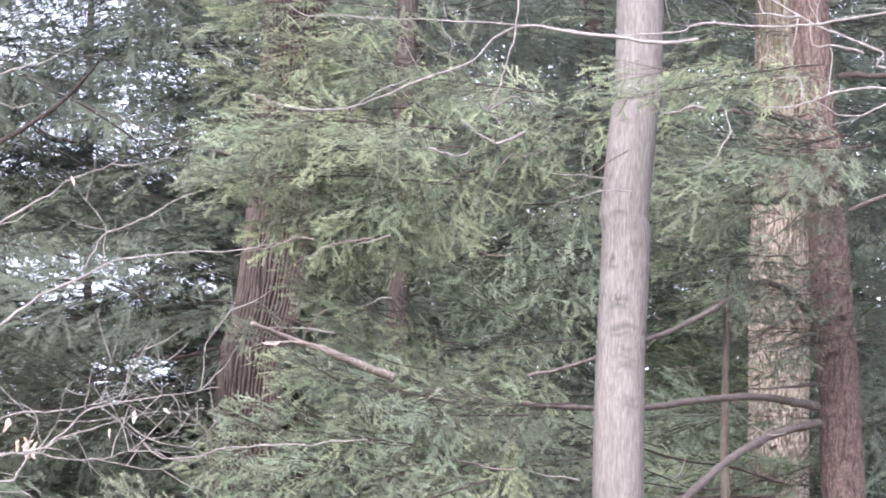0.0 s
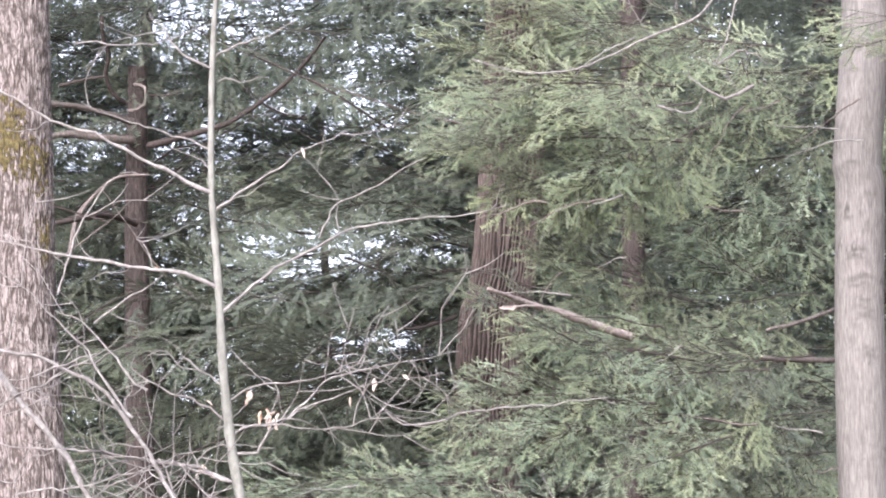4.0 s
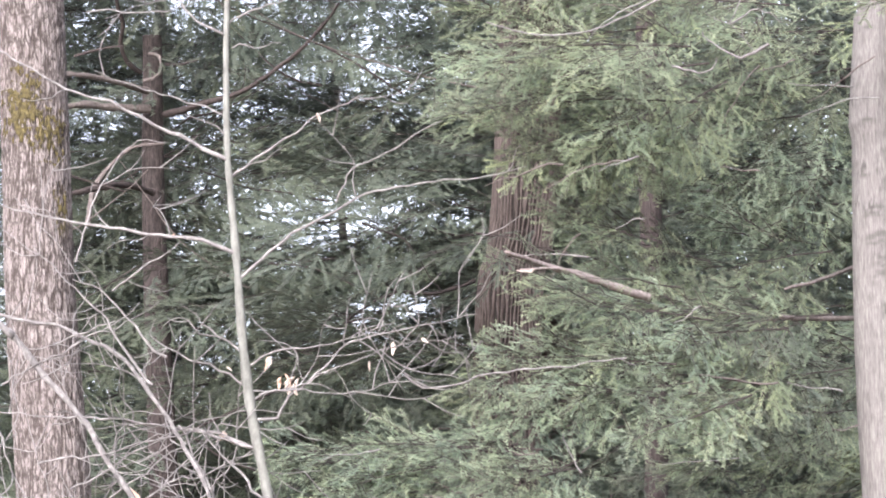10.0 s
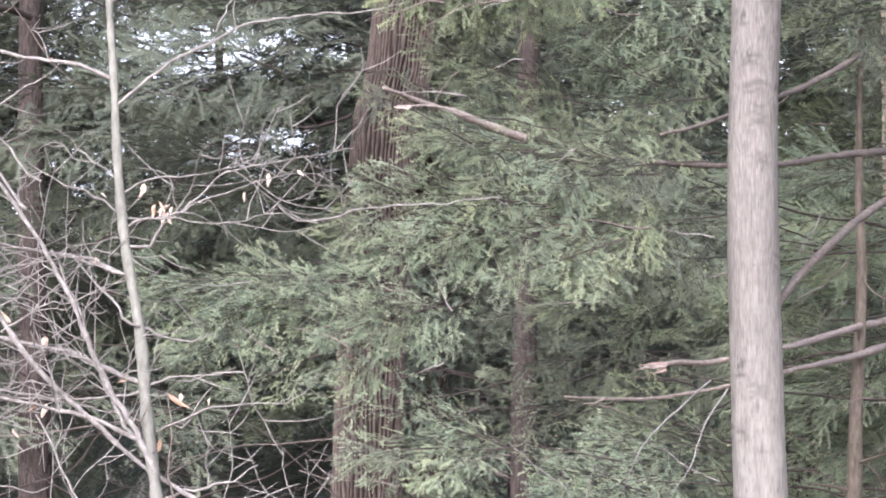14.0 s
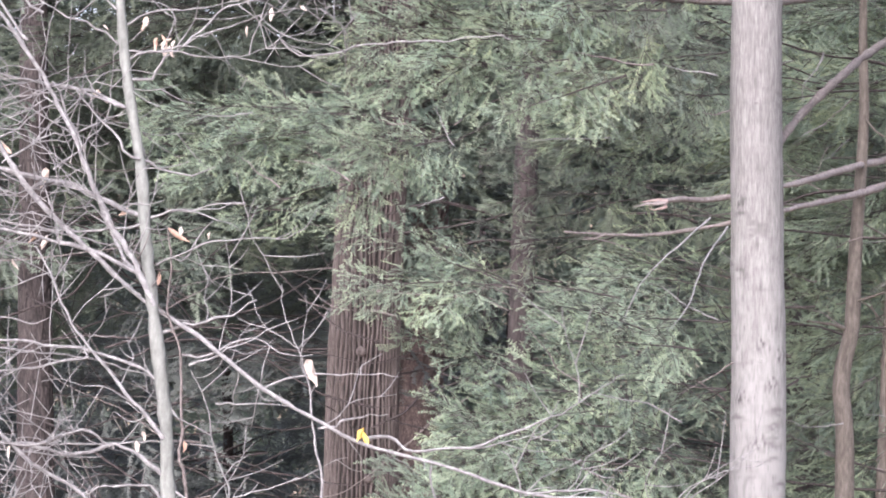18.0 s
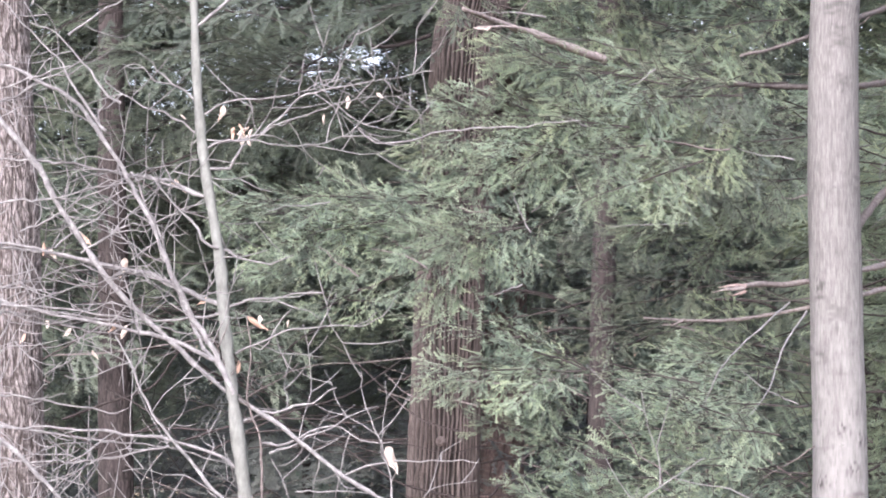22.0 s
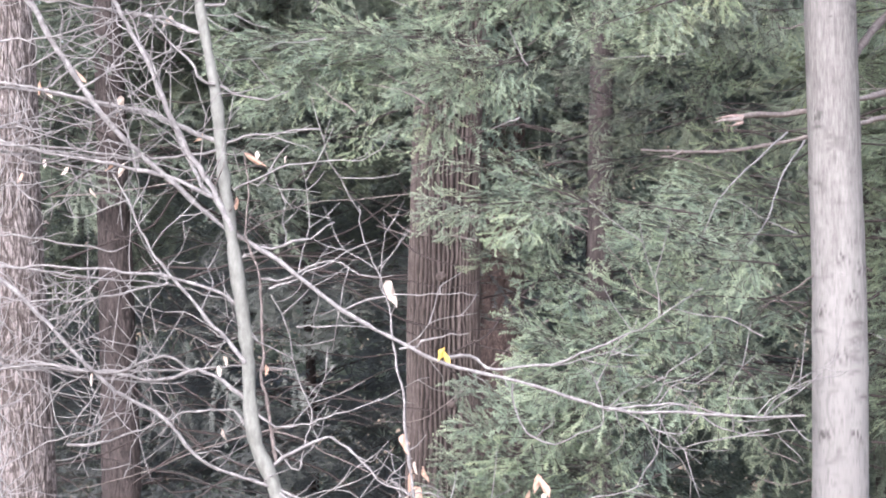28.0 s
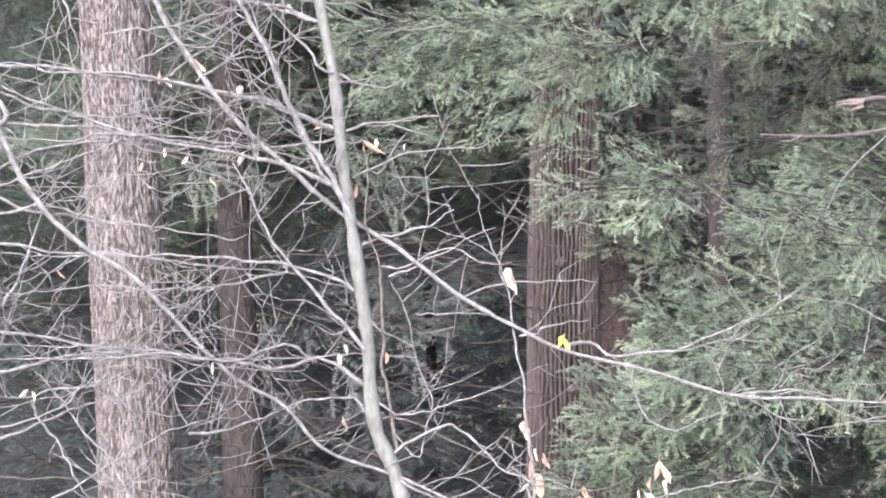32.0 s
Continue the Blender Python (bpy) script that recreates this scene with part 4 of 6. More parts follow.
# the long pale branch over the ridged oak
branch(front, (0.096, 12.75, 3.048), (-0.912, 12.40, 3.011), 0.192, M_PALE, 35, -22, 0, 1.35)
branch(front, (0.138, 12.75, 2.979), (-0.841, 12.40, 2.920), 0.228, M_PALE, 36, -24, 0, 1.35)
branch(front, (0.098, 12.70, 2.942), (-0.766, 12.35, 2.770), 0.24, M_PALE, 37, -30, 0, 1.35)
branch(front, (0.019, 12.65, 2.855), (-0.557, 12.30, 2.624), 0.156, M_PALE, 38, -30, 0, 1.35)
branch(front, (0.197, 12.65, 2.969), (-0.250, 12.30, 2.807), 0.16, M_PALE, 39, -28, 0, 1.35)
branch(front, (0.218, 12.75, 3.010), (-0.076, 12.40, 2.840), 0.15, M_PALE, 40, -34, 0, 1.35)
branch(front, (-0.143, 12.65, 2.992), (-0.698, 12.30, 2.864), 0.216, M_PALE, 41, -26, 0, 1.35)
branch(front, (-0.344, 12.70, 3.033), (-0.877, 12.35, 2.943), 0.18, M_PALE, 42, -24, 0, 1.35)
branch(front, (0.158, 12.85, 3.020), (-0.516, 12.50, 3.023), 0.192, M_PALE, 43, -22, 0, 1.35)
# boughs above it
branch(front, (0.493, 13.35, 3.539), (-0.114, 13.00, 3.434), 0.2, M_PALE, 45, -22)
branch(front, (0.488, 13.15, 3.405), (-0.191, 12.80, 3.292), 0.2, M_PALE, 46, -24)
branch(front, (0.655, 13.15, 3.336), (-0.107, 12.80, 3.161), 0.28, M_PALE, 47, -32)
branch(front, (0.757, 13.55, 3.617), (0.131, 13.20, 3.636), 0.34, M_PALE, 48, -26)
branch(front, (0.857, 13.05, 3.264), (0.079, 12.70, 2.901), 0.14, M_PALE, 49, -30)
branch(front, (1.243, 13.95, 3.687), (0.546, 13.60, 3.544), 0.4, M_MID, 50, -28)
branch(front, (1.322, 14.05, 3.490), (0.748, 13.70, 3.344), 0.34, M_MID, 51, -26)
branch(front, (1.352, 14.35, 3.360), (0.855, 14.00, 3.262), 0.26, M_MID, 52, -24)
# the small ragged branch below
branch(front, (0.408, 12.15, 2.430), (-0.242, 12.00, 2.605), 0.1344, M_PALE, 54, -26, 0, 1.4)
branch(front, (0.389, 12.15, 2.430), (-0.171, 12.00, 2.389), 0.168, M_PALE, 55, -28, 0, 1.4)
branch(front, (0.332, 12.15, 2.438), (-0.084, 12.00, 2.306), 0.112, M_PALE, 56, -30, 0, 1.4)
branch(front, (0.411, 12.25, 2.437), (0.099, 12.10, 2.582), 0.1456, M_PALE, 57, -26, 0, 1.4)
branch(front, (0.803, 12.35, 2.413), (0.333, 12.20, 2.441), 0.1008, M_PALE, 58, -22, 0, 1.4)
branch(front, (0.475, 12.25, 2.121), (0.011, 12.10, 2.276), 0.1344, M_PALE, 59, -28, 0, 1.4)
branch(front, (0.416, 12.25, 2.187), (0.144, 12.10, 2.250), 0.1232, M_PALE, 60, -30, 0, 1.4)
branch(front, (0.355, 12.25, 2.378), (0.220, 12.10, 2.233), 0.112, M_PALE, 61, -34, 0, 1.4)
# the lowest layers
branch(front, (0.903, 12.60, 2.318), (0.517, 12.30, 2.382), 0.198, M_PALE, 63, -26, 0, 1.2)
branch(front, (1.108, 12.70, 2.252), (0.519, 12.40, 2.252), 0.22, M_PALE, 64, -26, 0, 1.2)
branch(front, (1.206, 12.70, 2.111), (0.517, 12.40, 2.116), 0.242, M_PALE, 65, -28, 0, 1.2)
branch(front, (0.787, 12.40, 1.967), (0.149, 12.10, 1.956), 0.264, M_PALE, 66, -28, 0, 1.2)
branch(front, (0.875, 12.30, 1.829), (0.176, 12.00, 1.821), 0.27, M_PALE, 67, -32, 0, 1.2)
branch(front, (0.580, 12.20, 1.677), (-0.030, 11.90, 1.672), 0.25, M_PALE, 68, -30, 0, 1.2)
branch(front, (0.483, 12.20, 1.545), (-0.045, 11.90, 1.569), 0.264, M_PALE, 69, -32, 0, 1.2)
branch(front, (0.730, 12.50, 1.676), (0.254, 12.20, 1.718), 0.33, M_PALE, 70, -30, 0, 1.2)
branch(front, (0.672, 12.20, 1.429), (0.061, 11.90, 1.476), 0.308, M_PALE, 71, -28, 0, 1.2)
branch(front, (0.640, 12.60, 1.490), (0.311, 12.30, 1.526), 0.308, M_PALE, 72, -28, 0, 1.2)
branch(front, (1.211, 12.80, 1.855), (0.597, 12.50, 1.914), 0.352, M_PALE, 73, -30, 0, 1.2)
branch(front, (0.310, 12.20, 1.385), (-0.144, 11.90, 1.422), 0.242, M_PALE, 74, -26, 0, 1.2)
branch(front, (1.287, 13.50, 2.514), (0.721, 13.20, 2.531), 0.286, M_PALE, 75, -24, 0, 1.2)
branch(front, (1.257, 13.20, 2.380), (0.621, 12.90, 2.318), 0.308, M_PALE, 76, -30, 0, 1.2)
branch(front, (0.697, 12.50, 2.050), (0.355, 12.20, 2.013), 0.154, M_PALE, 77, -28, 0, 1.2)
# grey-green bands in front of the tan oak
branch(hem, (2.739, 15.75, 5.167), (1.742, 15.40, 4.939), 0.28, M_MID, 79, -26)
branch(hem, (2.773, 15.95, 5.107), (1.815, 15.60, 5.112), 0.26, M_MID, 80, -24)
branch(hem, (2.716, 15.85, 4.979), (1.903, 15.50, 4.875), 0.24, M_MID, 81, -24)
branch(hem, (2.613, 16.35, 4.586), (2.067, 16.00, 4.460), 0.26, M_MID, 82, -28)
branch(hem, (2.627, 16.45, 4.431), (2.105, 16.10, 4.296), 0.24, M_MID, 83, -28)
branch(hem, (2.380, 15.85, 4.673), (1.778, 15.50, 4.530), 0.3, M_MID, 84, -28)
branch(hem, (2.813, 16.15, 4.925), (2.450, 15.80, 4.820), 0.2, M_MID, 85, -24)
branch(hem, (2.188, 13.65, 5.012), (1.418, 13.30, 4.779), 0.15, M_GREEN, 86, -22, before=True)
branch(hem, (1.898, 13.65, 4.918), (1.331, 13.30, 4.759), 0.12, M_GREEN, 87, -22, before=True)
# the left side of the wood, thinner, against the sky
left = crowns[2][0]
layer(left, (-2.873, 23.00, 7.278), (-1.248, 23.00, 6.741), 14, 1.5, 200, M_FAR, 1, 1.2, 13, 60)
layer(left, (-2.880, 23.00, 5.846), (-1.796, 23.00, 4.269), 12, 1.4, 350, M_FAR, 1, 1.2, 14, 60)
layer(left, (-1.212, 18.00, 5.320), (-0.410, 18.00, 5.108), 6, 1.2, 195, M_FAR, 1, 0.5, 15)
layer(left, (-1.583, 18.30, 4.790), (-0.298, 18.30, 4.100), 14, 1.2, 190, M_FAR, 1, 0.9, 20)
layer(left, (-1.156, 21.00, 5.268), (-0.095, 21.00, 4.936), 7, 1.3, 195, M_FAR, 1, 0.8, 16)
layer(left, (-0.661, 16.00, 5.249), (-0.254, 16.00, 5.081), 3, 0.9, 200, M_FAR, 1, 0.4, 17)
# unseen crowns added over the view; they shade the wood below
for t, x, y in ((hem, 1.9, 17.0), (front, 0.9, 16.5)):
    rng = random.Random(int(x * 10))
    for k in range(44):
        z = rng.uniform(7.2, 14.5)
        a, reach = rng.uniform(0, 6.28), (4.4 - 0.25 * z) * rng.uniform(0.8, 1.2)
        bough(t, (x, y, z), (x + reach * math.cos(a), y + reach * math.sin(a), z - reach * 0.2), M_GREEN, 2)

# unseen hemlocks added at both sides: they shade the wood and close it off
for k, (x, y) in enumerate(((-6.4, 16.5), (-8.6, 13.5), (-8.2, 20.5), (-6.9, 11.5), (7.6, 19.5))):
    t = tree_at((x, y, 0), "hemlock_tree", "unseen tall dark hemlock added at the side to shade the wood", "hemlocks")
    trunk_part(t, [(x, y, -0.1), (x + 0.05, y, 3), (x - 0.05, y, 8), (x, y, 14)], 0.15, 0.03, "flaky", M_HEM_SHADED, 80 + k, 40)
    rng = random.Random(900 + k)
    for j in range(36):
        z = rng.uniform(1.2, 13.5)
        a, reach = rng.uniform(0, 6.28), (3.0 - 0.17 * z) * rng.uniform(0.75, 1.2)
        bough(t, (x, y, z), (x + reach * math.cos(a), y + reach * math.sin(a), z - reach * 0.22), M_FAR, 2, rng.uniform(-25, 25), before=True)

# dead and bare limbs of the hemlock that pass behind the maple
limb(hem, [(2.648, 16.80, 4.131), (2.275, 16.07, 4.050), (1.926, 15.33, 3.922), (1.578, 14.60, 3.776), (1.218, 14.20, 3.713), (1.030, 13.80, 3.662)], 0.0215, 0.010, seed=1)
limb(hem, [(2.662, 16.80, 4.050), (2.388, 16.13, 3.902), (2.092, 15.47, 3.691), (1.837, 14.80, 3.471), (1.685, 14.50, 3.322), (1.595, 14.30, 3.218), (1.528, 14.20, 3.126)], 0.020, 0.017, seed=2)
limb(hem, [(2.622, 16.80, 4.570), (2.448, 16.36, 4.596), (2.254, 15.92, 4.551), (2.017, 15.48, 4.364), (1.767, 15.04, 4.182), (1.576, 14.60, 4.053), (1.190, 13.90, 3.818), (1.042, 13.70, 3.754)], 0.0185, 0.006, seed=3)
limb(hem, [(2.649, 16.80, 4.234), (2.469, 16.50, 4.167), (2.216, 16.20, 4.110)], 0.0105, 0.0024, seed=4)
limb(hem, [(2.605, 16.60, 5.440), (2.464, 16.20, 5.361), (2.366, 16.17, 5.385), (2.270, 16.13, 5.383), (2.226, 16.10, 5.358), (2.221, 16.07, 5.289), (2.227, 16.03, 5.241), (2.249, 16.00, 5.187)], 0.031, 0.0105, M_HEM_SHADED, 9, seed=5, label="short dark bent stub")
limb(hem, [(2.247, 16.10, 5.374), (2.099, 15.93, 5.355), (1.949, 15.77, 5.312), (1.777, 15.60, 5.247)], 0.0125, 0.006, M_LIMB, seed=51)
limb(hem, [(2.217, 16.00, 5.218), (2.147, 15.90, 5.178), (2.087, 15.80, 5.112)], 0.008, 0.004, M_TWIG, seed=52)
limb(hem, [(2.704, 16.80, 5.105), (2.461, 16.45, 5.043), (2.201, 16.10, 4.974), (1.949, 15.75, 4.910), (1.756, 15.40, 4.845)], 0.020, 0.010, M_LIMB, seed=53)
limb(hem, [(2.793, 17.00, 5.785), (2.915, 16.90, 5.773), (3.063, 16.80, 5.759)], 0.017, 0.010, M_HEM_SHADED, seed=54)
limb(hem, [(2.819, 17.00, 5.110), (2.913, 16.90, 5.148), (3.059, 16.80, 5.188)], 0.012, 0.008, M_LIMB, seed=55)
limb(hem, [(2.467, 16.40, 4.484), (2.506, 16.53, 4.468), (2.561, 16.67, 4.459), (2.649, 16.80, 4.478)], 0.006, 0.006, M_TWIG, seed=56)
limb(hem, [(2.454, 16.40, 4.481), (2.303, 16.27, 4.369), (2.155, 16.13, 4.273), (2.060, 16.00, 4.205)], 0.0055, 0.003, M_TWIG, seed=57)
limb(hem, [(2.459, 16.40, 4.481), (2.489, 16.37, 4.572), (2.549, 16.33, 4.669), (2.584, 16.30, 4.706)], 0.0075, 0.0050, M_TWIG, seed=6)
limb(hem, [(2.451, 16.80, 3.401), (1.986, 15.65, 3.206), (1.599, 14.50, 3.017), (1.292, 14.27, 2.934), (1.138, 14.03, 2.907), (1.032, 13.80, 2.867)], 0.020, 0.010, M_BARE, seed=7, label="broken dead limb with a splintered reddish end")
limb(hem, [(2.450, 16.80, 3.281), (1.985, 15.65, 3.077), (1.599, 14.50, 2.921), (1.292, 14.28, 2.831), (1.029, 14.05, 2.770), (0.816, 13.82, 2.746), (0.670, 13.60, 2.733)], 0.021, 0.004, M_BARE, seed=8, label="broken dead limb with a pale tip")
broken = limb(front, [(0.509, 13.40, 3.693), (0.289, 13.13, 3.721), (0.118, 12.87, 3.734), (-0.021, 12.60, 3.740)], 0.0180, 0.0080, M_BARE, seed=9, label="broken limb with bare pink wood")
limb(hem, [(1.073, 13.82, 2.878), (1.009, 13.79, 2.877), (0.963, 13.75, 2.864)], 0.009, 0.001, M_SHOOT, seed=71, name="splinter")
limb(hem, [(1.071, 13.80, 2.865), (0.996, 13.76, 2.857), (0.939, 13.72, 2.844)], 0.010, 0.001, M_BARE, seed=72, name="splinter")
limb(hem, [(1.075, 13.80, 2.857), (1.034, 13.78, 2.848), (0.998, 13.75, 2.841)], 0.007, 0.001, M_SHOOT, seed=73, name="splinter")
limb(hem, [(0.833, 13.75, 2.738), (0.789, 13.72, 2.720), (0.744, 13.70, 2.713)], 0.006, 0.001, M_BARE, seed=74, name="splinter")
limb(broken, [(0.085, 12.58, 3.698), (0.015, 12.55, 3.721), (-0.054, 12.52, 3.746)], 0.009, 0.003, M_RAW, seed=75, name="bare_wood")
limb(front, [(0.076, 12.58, 3.669), (0.048, 12.57, 3.668), (0.016, 12.55, 3.664)], 0.006, 0.002, M_RAW, seed=76, name="splinter")
limb(front, [(0.263, 12.90, 3.691), (0.158, 12.75, 3.695), (0.028, 12.60, 3.675)], 0.0090, 0.0032, M_BARE, seed=10)
limb(front, [(1.221, 13.60, 2.794), (1.076, 13.27, 2.660), (0.926, 12.93, 2.510), (0.814, 12.60, 2.311)], 0.0045, 0.0016, M_TWIG, seed=11)
limb(front, [(1.285, 13.60, 2.762), (1.180, 13.27, 2.618), (1.099, 12.93, 2.450), (0.998, 12.60, 2.316)], 0.0045, 0.0016, M_TWIG, seed=12)
limb(front, [(0.860, 14.20, 3.554), (0.664, 13.85, 3.383), (0.477, 13.50, 3.251), (0.340, 13.15, 3.155), (0.230, 12.80, 3.042)], 0.0083, 0.0024, seed=13)
limb(front, [(0.483, 13.00, 2.083), (0.397, 12.87, 2.128), (0.323, 12.73, 2.232), (0.299, 12.60, 2.285)], 0.0045, 0.0016, M_TWIG, seed=14)
limb(front, [(0.696, 16.20, 4.571), (0.679, 15.87, 4.651), (0.726, 15.53, 4.622), (0.807, 15.20, 4.619)], 0.0120, 0.0028, M_HEM_SHADED, seed=15)
limb(front, [(0.994, 16.20, 4.603), (0.747, 15.87, 4.560), (0.583, 15.53, 4.489), (0.451, 15.20, 4.455)], 0.0090, 0.0024, seed=16)
limb(left, [(-2.024, 19.80, 5.837), (-2.207, 19.67, 5.817), (-2.349, 19.53, 5.808), (-2.489, 19.40, 5.778)], 0.027, 0.019, M_LIMB, seed=17)
limb(left, [(-2.024, 19.80, 5.937), (-2.135, 19.60, 5.929), (-2.269, 19.40, 5.931), (-2.431, 19.20, 5.917)], 0.020, 0.014, M_LIMB, seed=18)
limb(left, [(-1.933, 19.80, 6.081), (-1.824, 19.65, 6.051), (-1.715, 19.50, 6.040)], 0.012, 0.004, M_HEM_SHADED, seed=61)
limb(left, [(-2.012, 19.80, 6.155), (-1.942, 19.73, 6.125), (-1.939, 19.67, 6.019), (-2.025, 19.60, 5.955)], 0.008, 0.010, M_LIMB, seed=62)
limb(left, [(-2.418, 19.60, 6.114), (-2.254, 19.55, 6.131), (-2.123, 19.50, 6.132)], 0.009, 0.005, M_HEM_SHADED, seed=63)
limb(left, [(-2.321, 19.40, 5.116), (-2.294, 19.45, 5.313), (-2.221, 19.50, 5.448), (-2.085, 19.55, 5.575), (-1.918, 19.60, 5.593)], 0.016, 0.008, M_LIMB, seed=64)
limb(left, [(-2.061, 19.80, 6.046), (-2.132, 19.72, 6.095), (-2.160, 19.64, 6.181), (-2.135, 19.56, 6.259), (-2.157, 19.48, 6.337), (-2.157, 19.40, 6.446)], 0.016, 0.010, M_HEM_SHADED, seed=19)
limb(left, [(-2.003, 19.80, 5.355), (-2.108, 19.60, 5.362), (-2.211, 19.40, 5.333), (-2.373, 19.20, 5.253)], 0.022, 0.016, M_HEM_SHADED, seed=20)
limb(left, [(-1.936, 19.80, 5.805), (-1.730, 19.64, 5.814), (-1.465, 19.48, 5.853), (-1.203, 19.32, 5.986), (-1.005, 19.16, 6.134), (-0.903, 19.00, 6.219)], 0.020, 0.008, M_HEM_SHADED, seed=21)
limb(left, [(-0.216, 20.00, 4.845), (-0.434, 19.75, 4.746), (-0.645, 19.50, 4.712), (-0.821, 19.25, 4.584), (-1.055, 19.00, 4.339)], 0.013, 0.004, M_HEM_SHADED, seed=22)
limb(left, [(-0.661, 20.00, 4.792), (-0.805, 19.70, 4.875), (-0.976, 19.40, 4.939)], 0.0066, 0.0018, M_HEM_SHADED, seed=23)


def dead_twigs(count, x0, x1, low, high, y0, y1, seed):
    """Bare dead branches low on the hemlocks behind."""
    rng = random.Random(seed)
    for k in range(count):
        y = rng.uniform(y0, y1)
        x, z = y * rng.uniform(x0, x1), EYE + y * rng.uniform(low, high)
        t = min(crowns, key=lambda c: abs(c[1][0] - x) + 0.5 * abs(c[1][1] - y))[0]
        a, ln = rng.choice([0, math.pi]) + rng.uniform(-0.6, 0.5), rng.uniform(0.5, 1.5)
        p, way = [Vector((x, y, z))], Vector((math.cos(a), rng.uniform(-0.5, 0.2), math.sin(a) * 0.8))
        for j in range(5):
            way = way + Vector((rng.gauss(0, 0.18), rng.gauss(0, 0.18), rng.gauss(0, 0.2) + 0.04))
            p.append(p[-1] + way.normalized() * ln / 5)
        limb(t, [tuple(q) for q in p], rng.uniform(0.004, 0.008), 0.002, M_LIMB if k % 6 == 0 else M_HEM_SHADED, 4, k, "dead_branch")


def bare_twigs(tree, a, b, count, seed):
    """Thin grey twigs without needles among the boughs, between the corners a and b."""
    rng = random.Random(seed)
    for k in range(count):
        p = [Vector([rng.uniform(v, w) for v, w in zip(a, b)])]
        way, ln = Vector((-1, rng.uniform(-0.4, 0.4), rng.gauss(-0.15, 0.5))), rng.uniform(0.10, 0.34)
        for j in range(5):
            way = way.normalized() + Vector((rng.gauss(0, 0.15), rng.gauss(0, 0.1), rng.gauss(0, 0.17)))
            p.append(p[-1] + way.normalized() * ln / 5)
        limb(tree, [tuple(q) for q in p], rng.uniform(0.0025, 0.0045), 0.0012, M_TWIG if k % 2 else M_LIMB, 4, k, "bare_twig")


bare_twigs(front, (0.1, 12.7, 3.0), (1.25, 13.4, 4.2), 14, 1)
bare_twigs(front, (0.2, 11.9, 1.5), (1.2, 12.6, 2.4), 12, 2)
bare_twigs(hem, (0.2, 13.0, 4.3), (1.7, 14.2, 5.1), 12, 3)
bare_twigs(hem, (1.6, 15.0, 2.0), (2.5, 16.2, 4.8), 36, 4)
bare_twigs(front, (-0.5, 12.2, 2.6), (0.4, 12.5, 3.1), 8, 5)
dead_twigs(170, -0.17, 0.03, -0.03, 0.09, 17.5, 22, 5)
dead_twigs(40, 0.0, 0.13, -0.03, 0.09, 16.5, 20, 6)
dead_twigs(28, 0.112, 0.16, 0.0, 0.13, 16.1, 17, 8)
dead_twigs(30, -0.15, 0.0, 0.10, 0.22, 18, 21, 7)


# ---------------------------------------------------------------- beech sapling and bare branches in front
TWIGS = 0


def twiggy(parent, pts, w0, w1, twigs=0.0, mat=None, name="branch", sides=6, reach=1.0):
    """A bare branch through its places, with twigs that fork off along it as one part of it. w0, w1: its radius."""
    global TWIGS
    TWIGS += 1
    rng = np.random.default_rng(1000 + TWIGS)
    v, f, line = tube(pts, w0, w1 * 0.6, sides, 0.022, 0.017, TWIGS)
    b = part(name, mesh_of(name, *joined([(v, f)]), mat or M_TWIG), parent)
    seg = np.linalg.norm(np.diff(line, axis=0), axis=1)
    total = seg.sum()
    for _ in range(int(total * twigs * 1.65)):
        u = rng.uniform(0.12, 1.0)
        i = min(len(line) - 2, int(u * (len(line) - 1)))
        d = line[i + 1] - line[i]
        d = d / (np.linalg.norm(d) + 1e-9)
        turn = rng.choice([-1, 1]) * radians(rng.uniform(30, 65))
        side = np.cross(d, [0.15, 1, 0.1])
        way = d * np.cos(turn) + side * np.sin(turn) + np.array([0, rng.normal(0, 0.35), 0.12])
        way /= np.linalg.norm(way)
        ln = rng.uniform(0.06, 0.30) * reach
        p, at = [line[i]], line[i].copy()
        for k in range(5):
            way = way + rng.normal(0, 0.30, 3) + np.array([0, 0, 0.03])
            way /= np.linalg.norm(way)
            at = at + way * ln / 5
            p.append(at.copy())
        made = [tube(p, 0.0019, 0.0008, 4, 0.03, 0, TWIGS)[:2]]
        for at in ((2, 4) if ln > 0.17 else ()):
            w2 = way + np.cross(way, [0, 1, 0]) * rng.choice([-0.9, 0.9]) + rng.normal(0, 0.25, 3)
            far = ln * rng.uniform(0.22, 0.5)
            made.append(tube([p[at], p[at] + w2 * far * 0.5, p[at] + w2 * far * 0.9 + np.array([0, 0, 0.012])], 0.0017, 0.0008, 4, 0.03)[:2])
        t = new("twig", mesh_of("twig", *joined(made), mat or M_TWIG))
        t.parent = b
    return b


sap = thing("beech_sapling", (*(-0.461, 9.00, 1.452)[:2], 0), "pale beech sapling with bare grey branches and a few dry leaves", "sapling")
stem = [(*(-0.418, 9.00, 0.866)[:2], -0.1)] + [(-0.421, 9.00, 1.034), (-0.432, 9.00, 1.258), (-0.453, 9.00, 1.426), (-0.486, 9.00, 1.539), (-0.519, 9.00, 1.610), (-0.535, 9.00, 1.708), (-0.542, 9.00, 1.850), (-0.565, 9.00, 2.020), (-0.585, 9.00, 2.161), (-0.602, 9.00, 2.289), (-0.621, 9.00, 2.489)] + [(-0.663, 9.00, 2.729), (-0.685, 9.00, 2.931), (-0.697, 9.00, 3.137), (-0.715, 9.00, 3.382), (-0.717, 9.00, 3.588), (-0.712, 9.00, 3.796)] + [(-0.700, 9.00, 4.016), (-0.691, 9.00, 4.287)]
